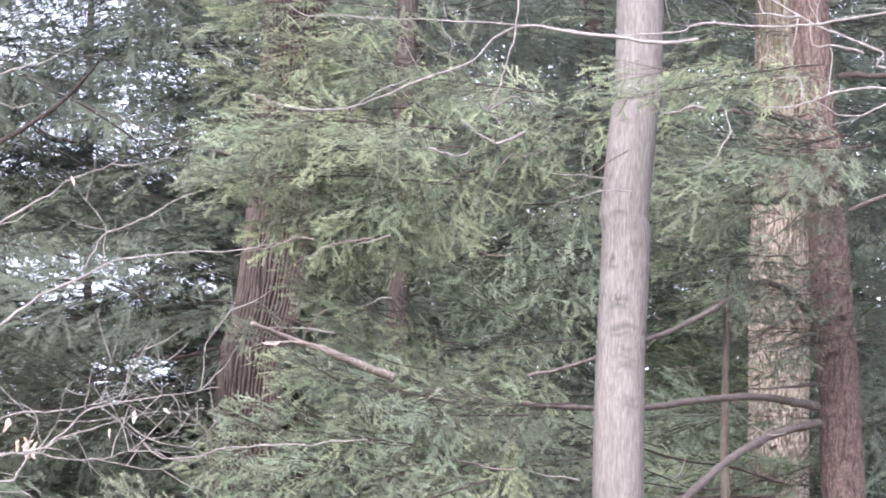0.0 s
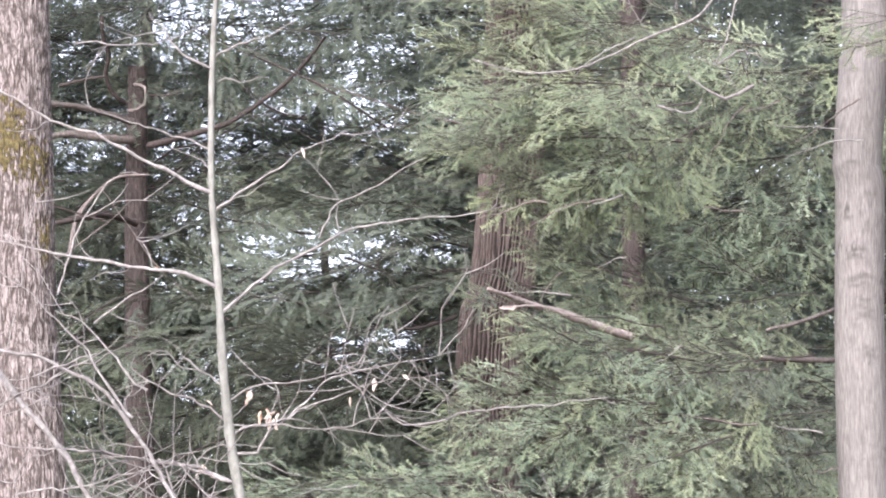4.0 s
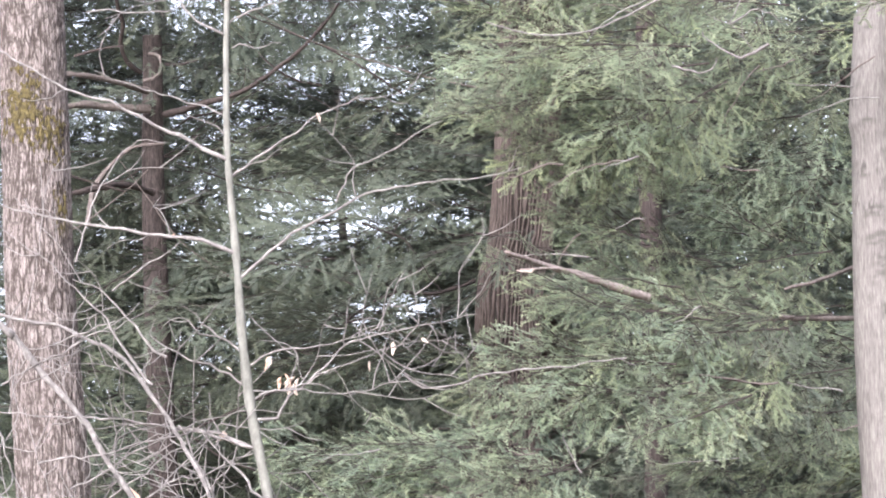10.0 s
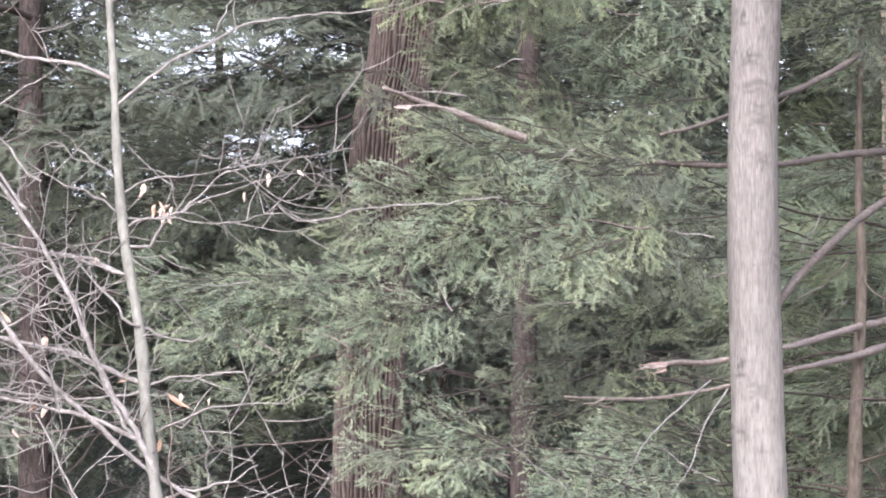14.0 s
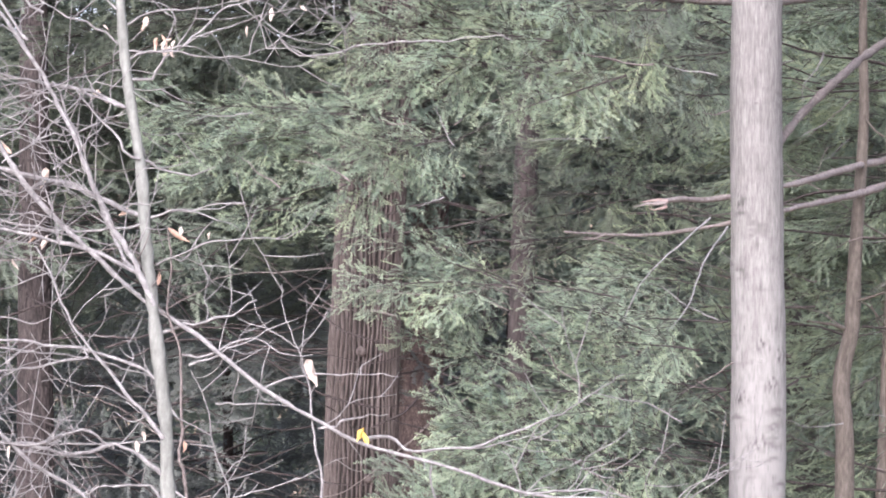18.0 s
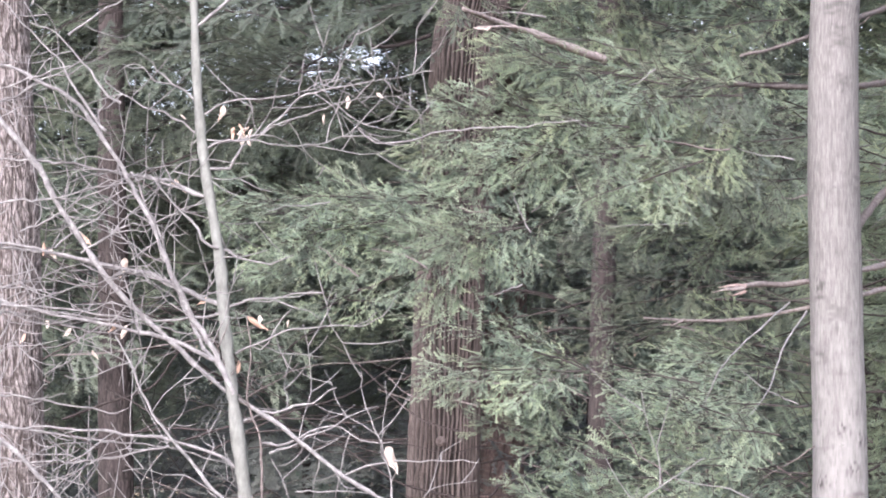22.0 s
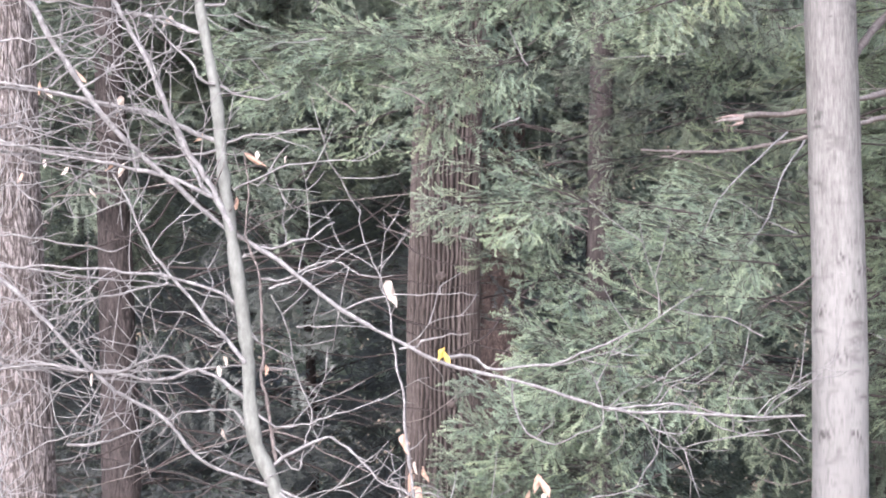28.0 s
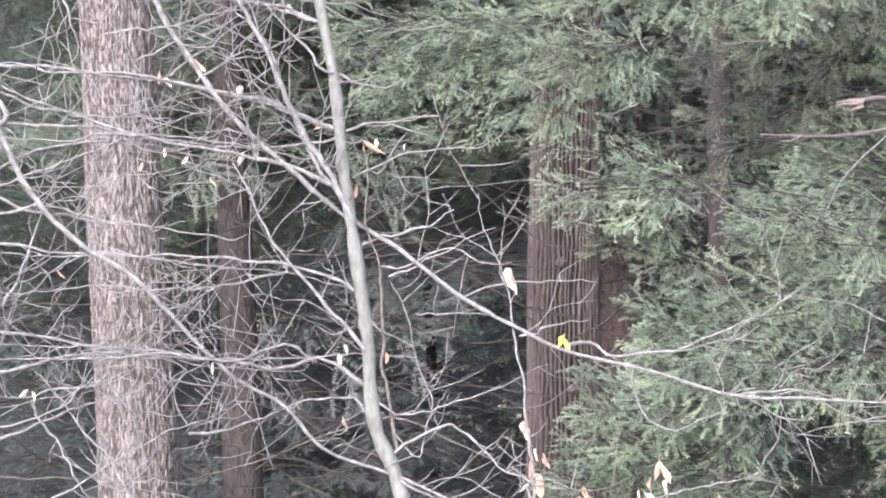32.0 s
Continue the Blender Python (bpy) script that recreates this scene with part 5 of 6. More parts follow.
v, f, _ = tube(stem, 0.0285, 0.004, 12, 0.03)
part("stem", mesh_of("stem", *joined([(v, f)]), M_SAP), sap, "slim pale grey stem")
twiggy(sap, [(-0.469, 9.00, 1.567), (-0.487, 9.00, 1.708), (-0.498, 9.00, 1.849), (-0.508, 9.00, 2.019), (-0.540, 9.00, 2.132), (-0.536, 9.00, 2.232), (-0.550, 9.00, 2.345)], 0.0055, 0.003, 6, M_LIMB)
# long slanting branches of a beech beside the view
lean = thing("beech_tree", (-2.6, 9.1, 0), "grey beech whose long bare branches slant across the sapling", "tree")
part("trunk", mesh_of("trunk", *joined([tube([(-2.6, 9.1, -0.1), (-2.62, 9.1, 2.5), (-2.55, 9.1, 5), (-2.6, 9.1, 8)], 0.09, 0.04, 14, 0.2)[:2]]), M_POLE), lean)
twiggy(lean, [(-2.58, 9.1, 4.25)] + [(-1.393, 9.00, 3.055), (-1.278, 9.00, 2.952), (-1.191, 9.00, 2.850)] + [(-1.078, 9.00, 2.709), (-1.033, 9.00, 2.623), (-0.963, 9.00, 2.522), (-0.892, 9.00, 2.421), (-0.793, 9.00, 2.320), (-0.695, 9.00, 2.234), (-0.610, 9.00, 2.162), (-0.526, 9.00, 2.104), (-0.441, 9.00, 2.046), (-0.343, 9.00, 1.974), (-0.245, 9.00, 1.907), (-0.147, 9.00, 1.859), (-0.035, 9.00, 1.809), (0.077, 9.00, 1.779), (0.203, 9.00, 1.747), (0.357, 9.00, 1.699), (0.511, 9.00, 1.689), (0.746, 9.00, 1.678), (0.847, 9.00, 1.682)], 0.0140, 0.0050, 6)
twiggy(lean, [(-2.58, 9.1, 3.5)] + [(-1.548, 9.00, 2.545), (-1.463, 9.00, 2.379), (-1.399, 9.00, 2.264), (-1.328, 9.00, 2.164), (-1.236, 9.00, 2.078), (-1.137, 9.00, 2.012), (-1.052, 9.00, 1.933), (-0.925, 9.00, 1.805), (-0.826, 9.00, 1.726), (-0.735, 9.00, 1.675), (-0.651, 9.00, 1.576), (-0.545, 9.00, 1.533), (-0.447, 9.00, 1.496), (-0.335, 9.00, 1.446), (-0.195, 9.00, 1.382)], 0.0125, 0.006, 8)
twiggy(sap, [(-0.571, 8.90, 2.141), (-0.613, 8.90, 2.225), (-0.697, 8.90, 2.366), (-0.796, 8.90, 2.577), (-0.881, 8.90, 2.748), (-0.980, 8.90, 2.877), (-1.108, 8.90, 2.943), (-1.264, 8.90, 2.987), (-1.378, 8.90, 3.010)], 0.008, 0.007, 8)
twiggy(sap, [(-0.539, 8.90, 1.816), (-0.606, 8.90, 1.890), (-0.682, 8.90, 1.988), (-0.744, 8.90, 2.066), (-0.813, 8.90, 2.200), (-0.869, 8.90, 2.285)], 0.0065, 0.004, 9)
twiggy(sap, [(-0.610, 9.00, 2.211), (-0.652, 9.00, 2.262), (-0.687, 9.00, 2.319), (-0.721, 9.00, 2.419), (-0.763, 9.00, 2.533), (-0.791, 9.00, 2.591), (-0.847, 9.00, 2.706)], 0.006, 0.005, 7)
# more of its branches beside the grey oak
twiggy(lean, [(-1.473, 9.05, 2.552), (-1.258, 9.05, 2.542), (-1.000, 9.05, 2.496), (-0.785, 9.05, 2.444), (-0.614, 9.05, 2.377)], 0.0048, 0.0030, 7)
twiggy(lean, [(-1.474, 9.05, 2.408), (-1.244, 9.05, 2.384), (-1.000, 9.05, 2.346), (-0.729, 9.05, 2.307), (-0.600, 9.05, 2.277)], 0.0048, 0.0030, 7)
twiggy(lean, [(-1.474, 9.05, 2.222), (-1.388, 9.05, 2.178), (-1.244, 9.05, 2.148), (-1.001, 9.05, 2.117), (-0.873, 9.05, 2.102)], 0.0048, 0.0030, 7)
twiggy(lean, [(-1.474, 9.05, 2.100), (-1.273, 9.05, 2.077), (-1.044, 9.05, 2.060), (-0.787, 9.05, 2.037), (-0.560, 9.05, 1.963)], 0.0048, 0.0030, 7)
twiggy(lean, [(-1.474, 9.05, 1.872), (-1.302, 9.05, 1.856), (-1.045, 9.05, 1.818), (-0.831, 9.05, 1.809), (-0.504, 9.05, 1.814)], 0.0048, 0.0030, 7)
twiggy(lean, [(-1.474, 9.05, 1.772), (-1.345, 9.05, 1.800), (-1.188, 9.05, 1.820), (-0.903, 9.05, 1.774), (-0.703, 9.05, 1.773)], 0.0048, 0.0030, 7)
twiggy(lean, [(-1.474, 9.05, 1.936), (-1.417, 9.05, 2.043), (-1.373, 9.05, 2.185), (-1.388, 9.05, 2.243)], 0.0048, 0.0030, 7)
twiggy(lean, [(-1.474, 9.05, 2.487), (-1.359, 9.05, 2.443), (-1.258, 9.05, 2.427), (-1.043, 9.05, 2.411)], 0.0048, 0.0030, 7)
twiggy(lean, [(-1.389, 9.05, 1.700), (-1.317, 9.05, 1.572), (-1.246, 9.05, 1.455)], 0.0048, 0.0030, 7)
twiggy(lean, [(-1.475, 9.05, 1.601), (-1.360, 9.05, 1.657), (-1.217, 9.05, 1.713), (-1.103, 9.05, 1.726)], 0.0048, 0.0030, 7)
twiggy(lean, [(-1.003, 9.05, 1.619), (-0.875, 9.05, 1.618), (-0.803, 9.05, 1.653), (-0.775, 9.05, 1.710)], 0.0048, 0.0030, 7)
twiggy(lean, [(-1.474, 9.05, 2.286), (-1.330, 9.05, 2.328), (-1.115, 9.05, 2.333), (-0.872, 9.05, 2.301)], 0.0048, 0.0030, 7)
# side branches of the sapling
for pts, w0, w1, tw in (
    ([(-0.638, 9.00, 2.643), (-0.719, 9.00, 2.668), (-0.805, 9.00, 2.684), (-0.890, 9.00, 2.706), (-0.990, 9.00, 2.722)], 10, 6, 8), ([(-0.608, 9.00, 2.367), (-0.665, 9.00, 2.390), (-0.721, 9.00, 2.419), (-0.806, 9.00, 2.463), (-0.892, 9.00, 2.478), (-0.977, 9.00, 2.494), (-1.062, 9.00, 2.505), (-1.177, 9.00, 2.511), (-1.319, 9.00, 2.523), (-1.462, 9.00, 2.551)], 13, 7, 10),
    ([(-0.593, 9.00, 2.225), (-0.666, 9.00, 2.255), (-0.751, 9.00, 2.284), (-0.822, 9.00, 2.299), (-0.893, 9.00, 2.315), (-0.992, 9.00, 2.337), (-1.106, 9.00, 2.367), (-1.249, 9.00, 2.405), (-1.377, 9.00, 2.457), (-1.462, 9.00, 2.494)], 12, 8, 11), ([(-0.604, 9.00, 2.360), (-0.694, 9.00, 2.347), (-0.822, 9.00, 2.342), (-0.921, 9.00, 2.351), (-1.035, 9.00, 2.355), (-1.177, 9.00, 2.357), (-1.320, 9.00, 2.353), (-1.463, 9.00, 2.364)], 7, 5, 11),
    ([(-0.555, 9.00, 1.963), (-0.612, 9.00, 1.999), (-0.696, 9.00, 2.028), (-0.781, 9.00, 2.036), (-0.895, 9.00, 2.049), (-1.037, 9.00, 2.057), (-1.179, 9.00, 2.063), (-1.464, 9.00, 2.073)], 9, 6, 11), ([(-0.522, 9.00, 1.708), (-0.586, 9.00, 1.754), (-0.670, 9.00, 1.795), (-0.727, 9.00, 1.774), (-0.798, 9.00, 1.765), (-0.897, 9.00, 1.790), (-1.038, 9.00, 1.813), (-1.181, 9.00, 1.808), (-1.323, 9.00, 1.813), (-1.465, 9.00, 1.804)], 11, 7, 11),
    ([(-0.670, 9.00, 1.795), (-0.755, 9.00, 1.831), (-0.868, 9.00, 1.797), (-0.982, 9.00, 1.798), (-1.181, 9.00, 1.822), (-1.465, 9.00, 1.843)], 8, 5, 11), ([(-0.732, 9.00, 2.015), (-0.838, 9.00, 1.995), (-1.037, 9.00, 1.983), (-1.180, 9.00, 1.992), (-1.379, 9.00, 1.973), (-1.465, 9.00, 1.945)], 6, 4, 10), ([(-1.202, 9.00, 1.761), (-1.231, 9.00, 1.735), (-1.323, 9.00, 1.724), (-1.466, 9.00, 1.712)], 7, 5, 10),
    ([(-0.486, 9.00, 1.546), (-0.446, 9.00, 1.581), (-0.375, 9.00, 1.608), (-0.333, 9.00, 1.622), (-0.277, 9.00, 1.579), (-0.221, 9.00, 1.522), (-0.165, 9.00, 1.494), (-0.053, 9.00, 1.470)], 9, 6, 7), ([(-0.548, 9.00, 1.666), (-0.575, 9.00, 1.700), (-0.671, 9.00, 1.696), (-0.735, 9.00, 1.675)], 8, 6, 7), ([(-0.515, 9.00, 2.033), (-0.470, 9.00, 2.018), (-0.399, 9.00, 2.046), (-0.328, 9.00, 2.066), (-0.286, 9.00, 2.058), (-0.229, 9.00, 2.030), (-0.180, 9.00, 2.036)], 7, 4, 5),
    ([(-0.301, 9.00, 1.946), (-0.266, 9.00, 1.959), (-0.216, 9.00, 1.966), (-0.131, 9.00, 1.986), (-0.032, 9.00, 1.995), (0.035, 9.00, 1.984)], 6, 4, 2), ([(-0.168, 9.00, 1.852), (-0.133, 9.00, 1.876), (-0.090, 9.00, 1.894), (0.009, 9.00, 1.890)], 6, 4, 2), ([(-0.422, 9.00, 1.905), (-0.386, 9.00, 1.893), (-0.287, 9.00, 1.896), (-0.238, 9.00, 1.905)], 5, 4, 3),
    ([(-0.131, 9.00, 1.423), (-0.130, 9.00, 1.479), (-0.136, 9.00, 1.563), (-0.149, 9.00, 1.648), (-0.155, 9.00, 1.732), (-0.168, 9.00, 1.845), (-0.181, 9.00, 1.916), (-0.202, 9.00, 2.001), (-0.229, 9.00, 2.072), (-0.256, 9.00, 2.143), (-0.263, 9.00, 2.210)], 9, 4, 5), ([(-0.554, 9.00, 2.076), (-0.497, 9.00, 2.104), (-0.412, 9.00, 2.138), (-0.324, 9.00, 2.169)], 8, 6, 4), ([(-0.484, 9.00, 2.004), (-0.413, 9.00, 2.032), (-0.328, 9.00, 2.073), (-0.220, 9.00, 2.124)], 6, 4, 3),
    ([(-0.536, 9.00, 1.723), (-0.473, 9.00, 1.658), (-0.360, 9.00, 1.664), (-0.290, 9.00, 1.685), (-0.212, 9.00, 1.729)], 7, 4, 6), ([(-0.049, 9.10, 1.830), (0.008, 9.10, 1.832), (0.036, 9.10, 1.810), (0.071, 9.10, 1.800), (0.136, 9.10, 1.809), (0.235, 9.10, 1.822), (0.349, 9.10, 1.856), (0.463, 9.10, 1.905), (0.549, 9.10, 1.968), (0.603, 9.10, 2.007)], 9, 4, 2),
    ([(0.121, 9.10, 1.766), (0.123, 9.10, 1.717), (0.137, 9.10, 1.674), (0.162, 9.10, 1.638), (0.232, 9.10, 1.609), (0.289, 9.10, 1.630), (0.339, 9.10, 1.650), (0.347, 9.10, 1.700), (0.323, 9.10, 1.778), (0.299, 9.10, 1.807)], 6, 4, 4), ([(0.361, 9.10, 1.700), (0.418, 9.10, 1.713), (0.545, 9.10, 1.712), (0.658, 9.10, 1.647), (0.753, 9.10, 1.636), (0.855, 9.10, 1.645)], 7, 4, 6), ([(-0.054, 9.00, 1.415), (0.087, 9.00, 1.435), (0.199, 9.00, 1.451), (0.312, 9.00, 1.475), (0.455, 9.00, 1.514)], 7, 5, 3),
    ([(-0.475, 9.00, 1.497), (-0.391, 9.00, 1.451), (-0.335, 9.00, 1.418)], 9, 7, 5), ([(-0.110, 9.00, 1.416), (-0.151, 9.00, 1.479), (-0.186, 9.00, 1.536)], 5, 3, 3), ([(-1.133, 9.00, 1.426), (-1.196, 9.00, 1.546), (-1.267, 9.00, 1.632), (-1.338, 9.00, 1.717), (-1.380, 9.00, 1.774)], 7, 5, 9), ([(-0.474, 9.00, 1.609), (-0.418, 9.00, 1.552), (-0.374, 9.00, 1.707), (-0.409, 9.00, 1.778), (-0.443, 9.00, 1.905), (-0.484, 9.00, 1.990)], 5, 4, 7),
    ([(-1.463, 9.00, 2.244), (-1.378, 9.00, 2.286), (-1.263, 9.00, 2.327), (-1.135, 9.00, 2.368)], 6, 5, 12), ([(-1.464, 9.00, 2.180), (-1.349, 9.00, 2.197), (-1.250, 9.00, 2.163), (-1.136, 9.00, 2.147)], 7, 5, 14), ([(-1.466, 9.00, 1.634), (-1.323, 9.00, 1.689), (-1.181, 9.00, 1.800)], 6, 4, 12), ([(-1.382, 9.00, 1.428), (-1.239, 9.00, 1.504), (-1.068, 9.00, 1.601), (-0.869, 9.00, 1.691)], 6, 4, 11),
    ([(-1.204, 9.00, 2.618), (-1.119, 9.00, 2.631), (-0.990, 9.00, 2.651), (-0.819, 9.00, 2.691)], 6, 4, 8), ([(-1.304, 9.00, 2.713), (-1.276, 9.00, 2.627), (-1.248, 9.00, 2.569), (-1.227, 9.00, 2.512)], 7, 5, 9), ([(-1.119, 9.00, 2.553), (-1.033, 9.00, 2.601), (-0.890, 9.00, 2.678), (-0.847, 9.00, 2.706)], 5, 4, 8), ([(-1.034, 9.00, 2.509), (-0.919, 9.00, 2.593), (-0.776, 9.00, 2.690)], 5, 4, 8), ([(-0.891, 9.00, 2.549), (-0.748, 9.00, 2.590), (-0.620, 9.00, 2.638)], 5, 3, 6),
    ([(-0.628, 9.00, 2.517), (-0.685, 9.00, 2.539), (-0.748, 9.00, 2.626), (-0.790, 9.00, 2.691)], 8, 5, 4), ([(-0.618, 9.00, 2.503), (-0.579, 9.00, 2.485), (-0.522, 9.00, 2.487), (-0.437, 9.00, 2.500)], 7, 4, 2), ([(-0.601, 9.00, 2.360), (-0.523, 9.00, 2.381), (-0.452, 9.00, 2.394), (-0.381, 9.00, 2.414)], 6, 3, 4), ([(-0.574, 9.00, 2.261), (-0.495, 9.00, 2.295), (-0.410, 9.00, 2.322), (-0.283, 9.00, 2.335), (-0.226, 9.00, 2.358)], 6, 3, 4), ([(-0.531, 9.00, 2.260), (-0.482, 9.00, 2.259), (-0.453, 9.00, 2.330), (-0.438, 9.00, 2.365)], 5, 4, 3),
    # higher up
    ([(-0.714, 9.00, 3.382), (-0.823, 9.00, 3.429), (-0.909, 9.00, 3.468), (-1.010, 9.00, 3.530), (-1.140, 9.00, 3.585), (-1.299, 9.00, 3.678), (-1.386, 9.00, 3.710)], 10, 6, 3), ([(-0.697, 9.00, 3.137), (-0.768, 9.00, 3.165), (-0.868, 9.00, 3.179), (-0.969, 9.00, 3.202), (-1.113, 9.00, 3.225), (-1.300, 9.00, 3.273), (-1.386, 9.00, 3.297)], 10, 6, 5), ([(-0.716, 9.00, 3.713), (-0.762, 9.00, 3.745), (-0.834, 9.00, 3.806), (-0.877, 9.00, 3.860)], 7, 4, 3), ([(-0.718, 9.00, 3.506), (-0.807, 9.00, 3.532), (-0.937, 9.00, 3.579), (-1.053, 9.00, 3.627)], 5, 3, 3),
    ([(-0.719, 9.00, 3.459), (-0.772, 9.00, 3.479), (-0.825, 9.00, 3.506)], 4, 3, 0), ([(-0.701, 9.00, 3.335), (-0.621, 9.00, 3.394), (-0.534, 9.00, 3.451), (-0.447, 9.00, 3.500), (-0.367, 9.00, 3.546)], 7, 4, 4), ([(-0.687, 9.00, 3.080), (-0.611, 9.00, 3.146), (-0.538, 9.00, 3.202), (-0.451, 9.00, 3.251), (-0.364, 9.00, 3.285), (-0.235, 9.00, 3.311), (-0.105, 9.00, 3.319), (0.046, 9.00, 3.347)], 8, 4, 2), ([(-0.713, 9.00, 3.733), (-0.645, 9.00, 3.771), (-0.558, 9.00, 3.806), (-0.499, 9.00, 3.834)], 6, 4, 1),
    ([(-0.712, 9.00, 3.672), (-0.646, 9.00, 3.687), (-0.574, 9.00, 3.685)], 4, 3, 0), ([(-0.444, 9.00, 3.255), (-0.419, 9.00, 3.301), (-0.404, 9.00, 3.345), (-0.319, 9.00, 3.386), (-0.246, 9.00, 3.436), (-0.167, 9.00, 3.470)], 5, 4, 1), ([(-0.892, 8.80, 2.780), (-0.936, 8.80, 2.838), (-0.977, 8.80, 2.909), (-1.019, 8.80, 2.967), (-1.089, 8.80, 3.025), (-1.144, 8.80, 3.090), (-1.186, 8.80, 3.141)], 8, 5, 6), ([(-0.990, 8.80, 3.022), (-0.934, 8.80, 3.064), (-0.864, 8.80, 3.111), (-0.821, 8.80, 3.139)], 6, 4, 4),
    ([(-0.852, 8.80, 2.850), (-0.900, 8.80, 2.893), (-0.949, 8.80, 2.965), (-1.005, 8.80, 3.016), (-1.088, 8.80, 3.053)], 6, 5, 4), ([(-1.131, 8.80, 2.892), (-1.089, 8.80, 2.926), (-1.005, 8.80, 2.952), (-0.984, 8.80, 2.945)], 6, 5, 4), ([(-0.646, 9.00, 2.640), (-0.731, 9.00, 2.667), (-0.816, 9.00, 2.704), (-0.901, 9.00, 2.714), (-1.015, 9.00, 2.735), (-1.158, 9.00, 2.742), (-1.300, 9.00, 2.752)], 9, 6, 7), ([(-0.668, 9.00, 2.797), (-0.743, 9.00, 2.839), (-0.814, 9.00, 2.869), (-0.871, 9.00, 2.895), (-0.957, 9.00, 2.880)], 6, 4, 5),
    ([(-0.671, 9.00, 2.887), (-0.742, 9.00, 2.932), (-0.799, 9.00, 2.977), (-0.839, 9.00, 3.014)], 6, 3, 3), ([(-0.652, 9.00, 2.708), (-0.595, 9.00, 2.716), (-0.559, 9.00, 2.777), (-0.487, 9.00, 2.839), (-0.414, 9.00, 2.910), (-0.299, 9.00, 2.943), (-0.092, 9.00, 2.970)], 7, 4, 7), ([(-0.677, 9.00, 2.851), (-0.600, 9.00, 2.885), (-0.500, 9.00, 2.890), (-0.385, 9.00, 2.923), (-0.299, 9.00, 2.953)], 5, 3, 8), ([(-0.670, 9.00, 2.787), (-0.558, 9.00, 2.798), (-0.444, 9.00, 2.846), (-0.329, 9.00, 2.886), (-0.215, 9.00, 2.904), (-0.129, 9.00, 2.917)], 5, 3, 9),
    ([(-0.666, 9.00, 2.765), (-0.602, 9.00, 2.778), (-0.502, 9.00, 2.780), (-0.388, 9.00, 2.787), (-0.273, 9.00, 2.817)], 5, 3, 9), ([(-0.287, 9.20, 2.854), (-0.244, 9.20, 2.817), (-0.164, 9.20, 2.815), (-0.018, 9.20, 2.848), (0.201, 9.20, 2.871), (0.288, 9.20, 2.876)], 6, 5, 0), ([(-1.300, 9.00, 2.817), (-1.186, 9.00, 2.886), (-1.013, 9.00, 2.982), (-0.942, 9.00, 3.024)], 5, 4, 5), ([(-1.099, 9.00, 3.130), (-1.055, 9.00, 3.260), (-0.996, 9.00, 3.375), (-0.953, 9.00, 3.418), (-0.866, 9.00, 3.433)], 6, 3, 3),
    ([(-0.832, 9.00, 2.498), (-0.703, 9.00, 2.602), (-0.660, 9.00, 2.643)], 5, 4, 7), ([(-0.974, 9.00, 2.502), (-0.831, 9.00, 2.605), (-0.673, 9.00, 2.758)], 5, 3, 7), ([(-1.066, 9.00, 3.776), (-0.950, 9.00, 3.784), (-0.819, 9.00, 3.796), (-0.717, 9.00, 3.826)], 4, 3, 0),
):
    twiggy(sap, pts, w0 * 0.00056, w1 * 0.00046, tw)

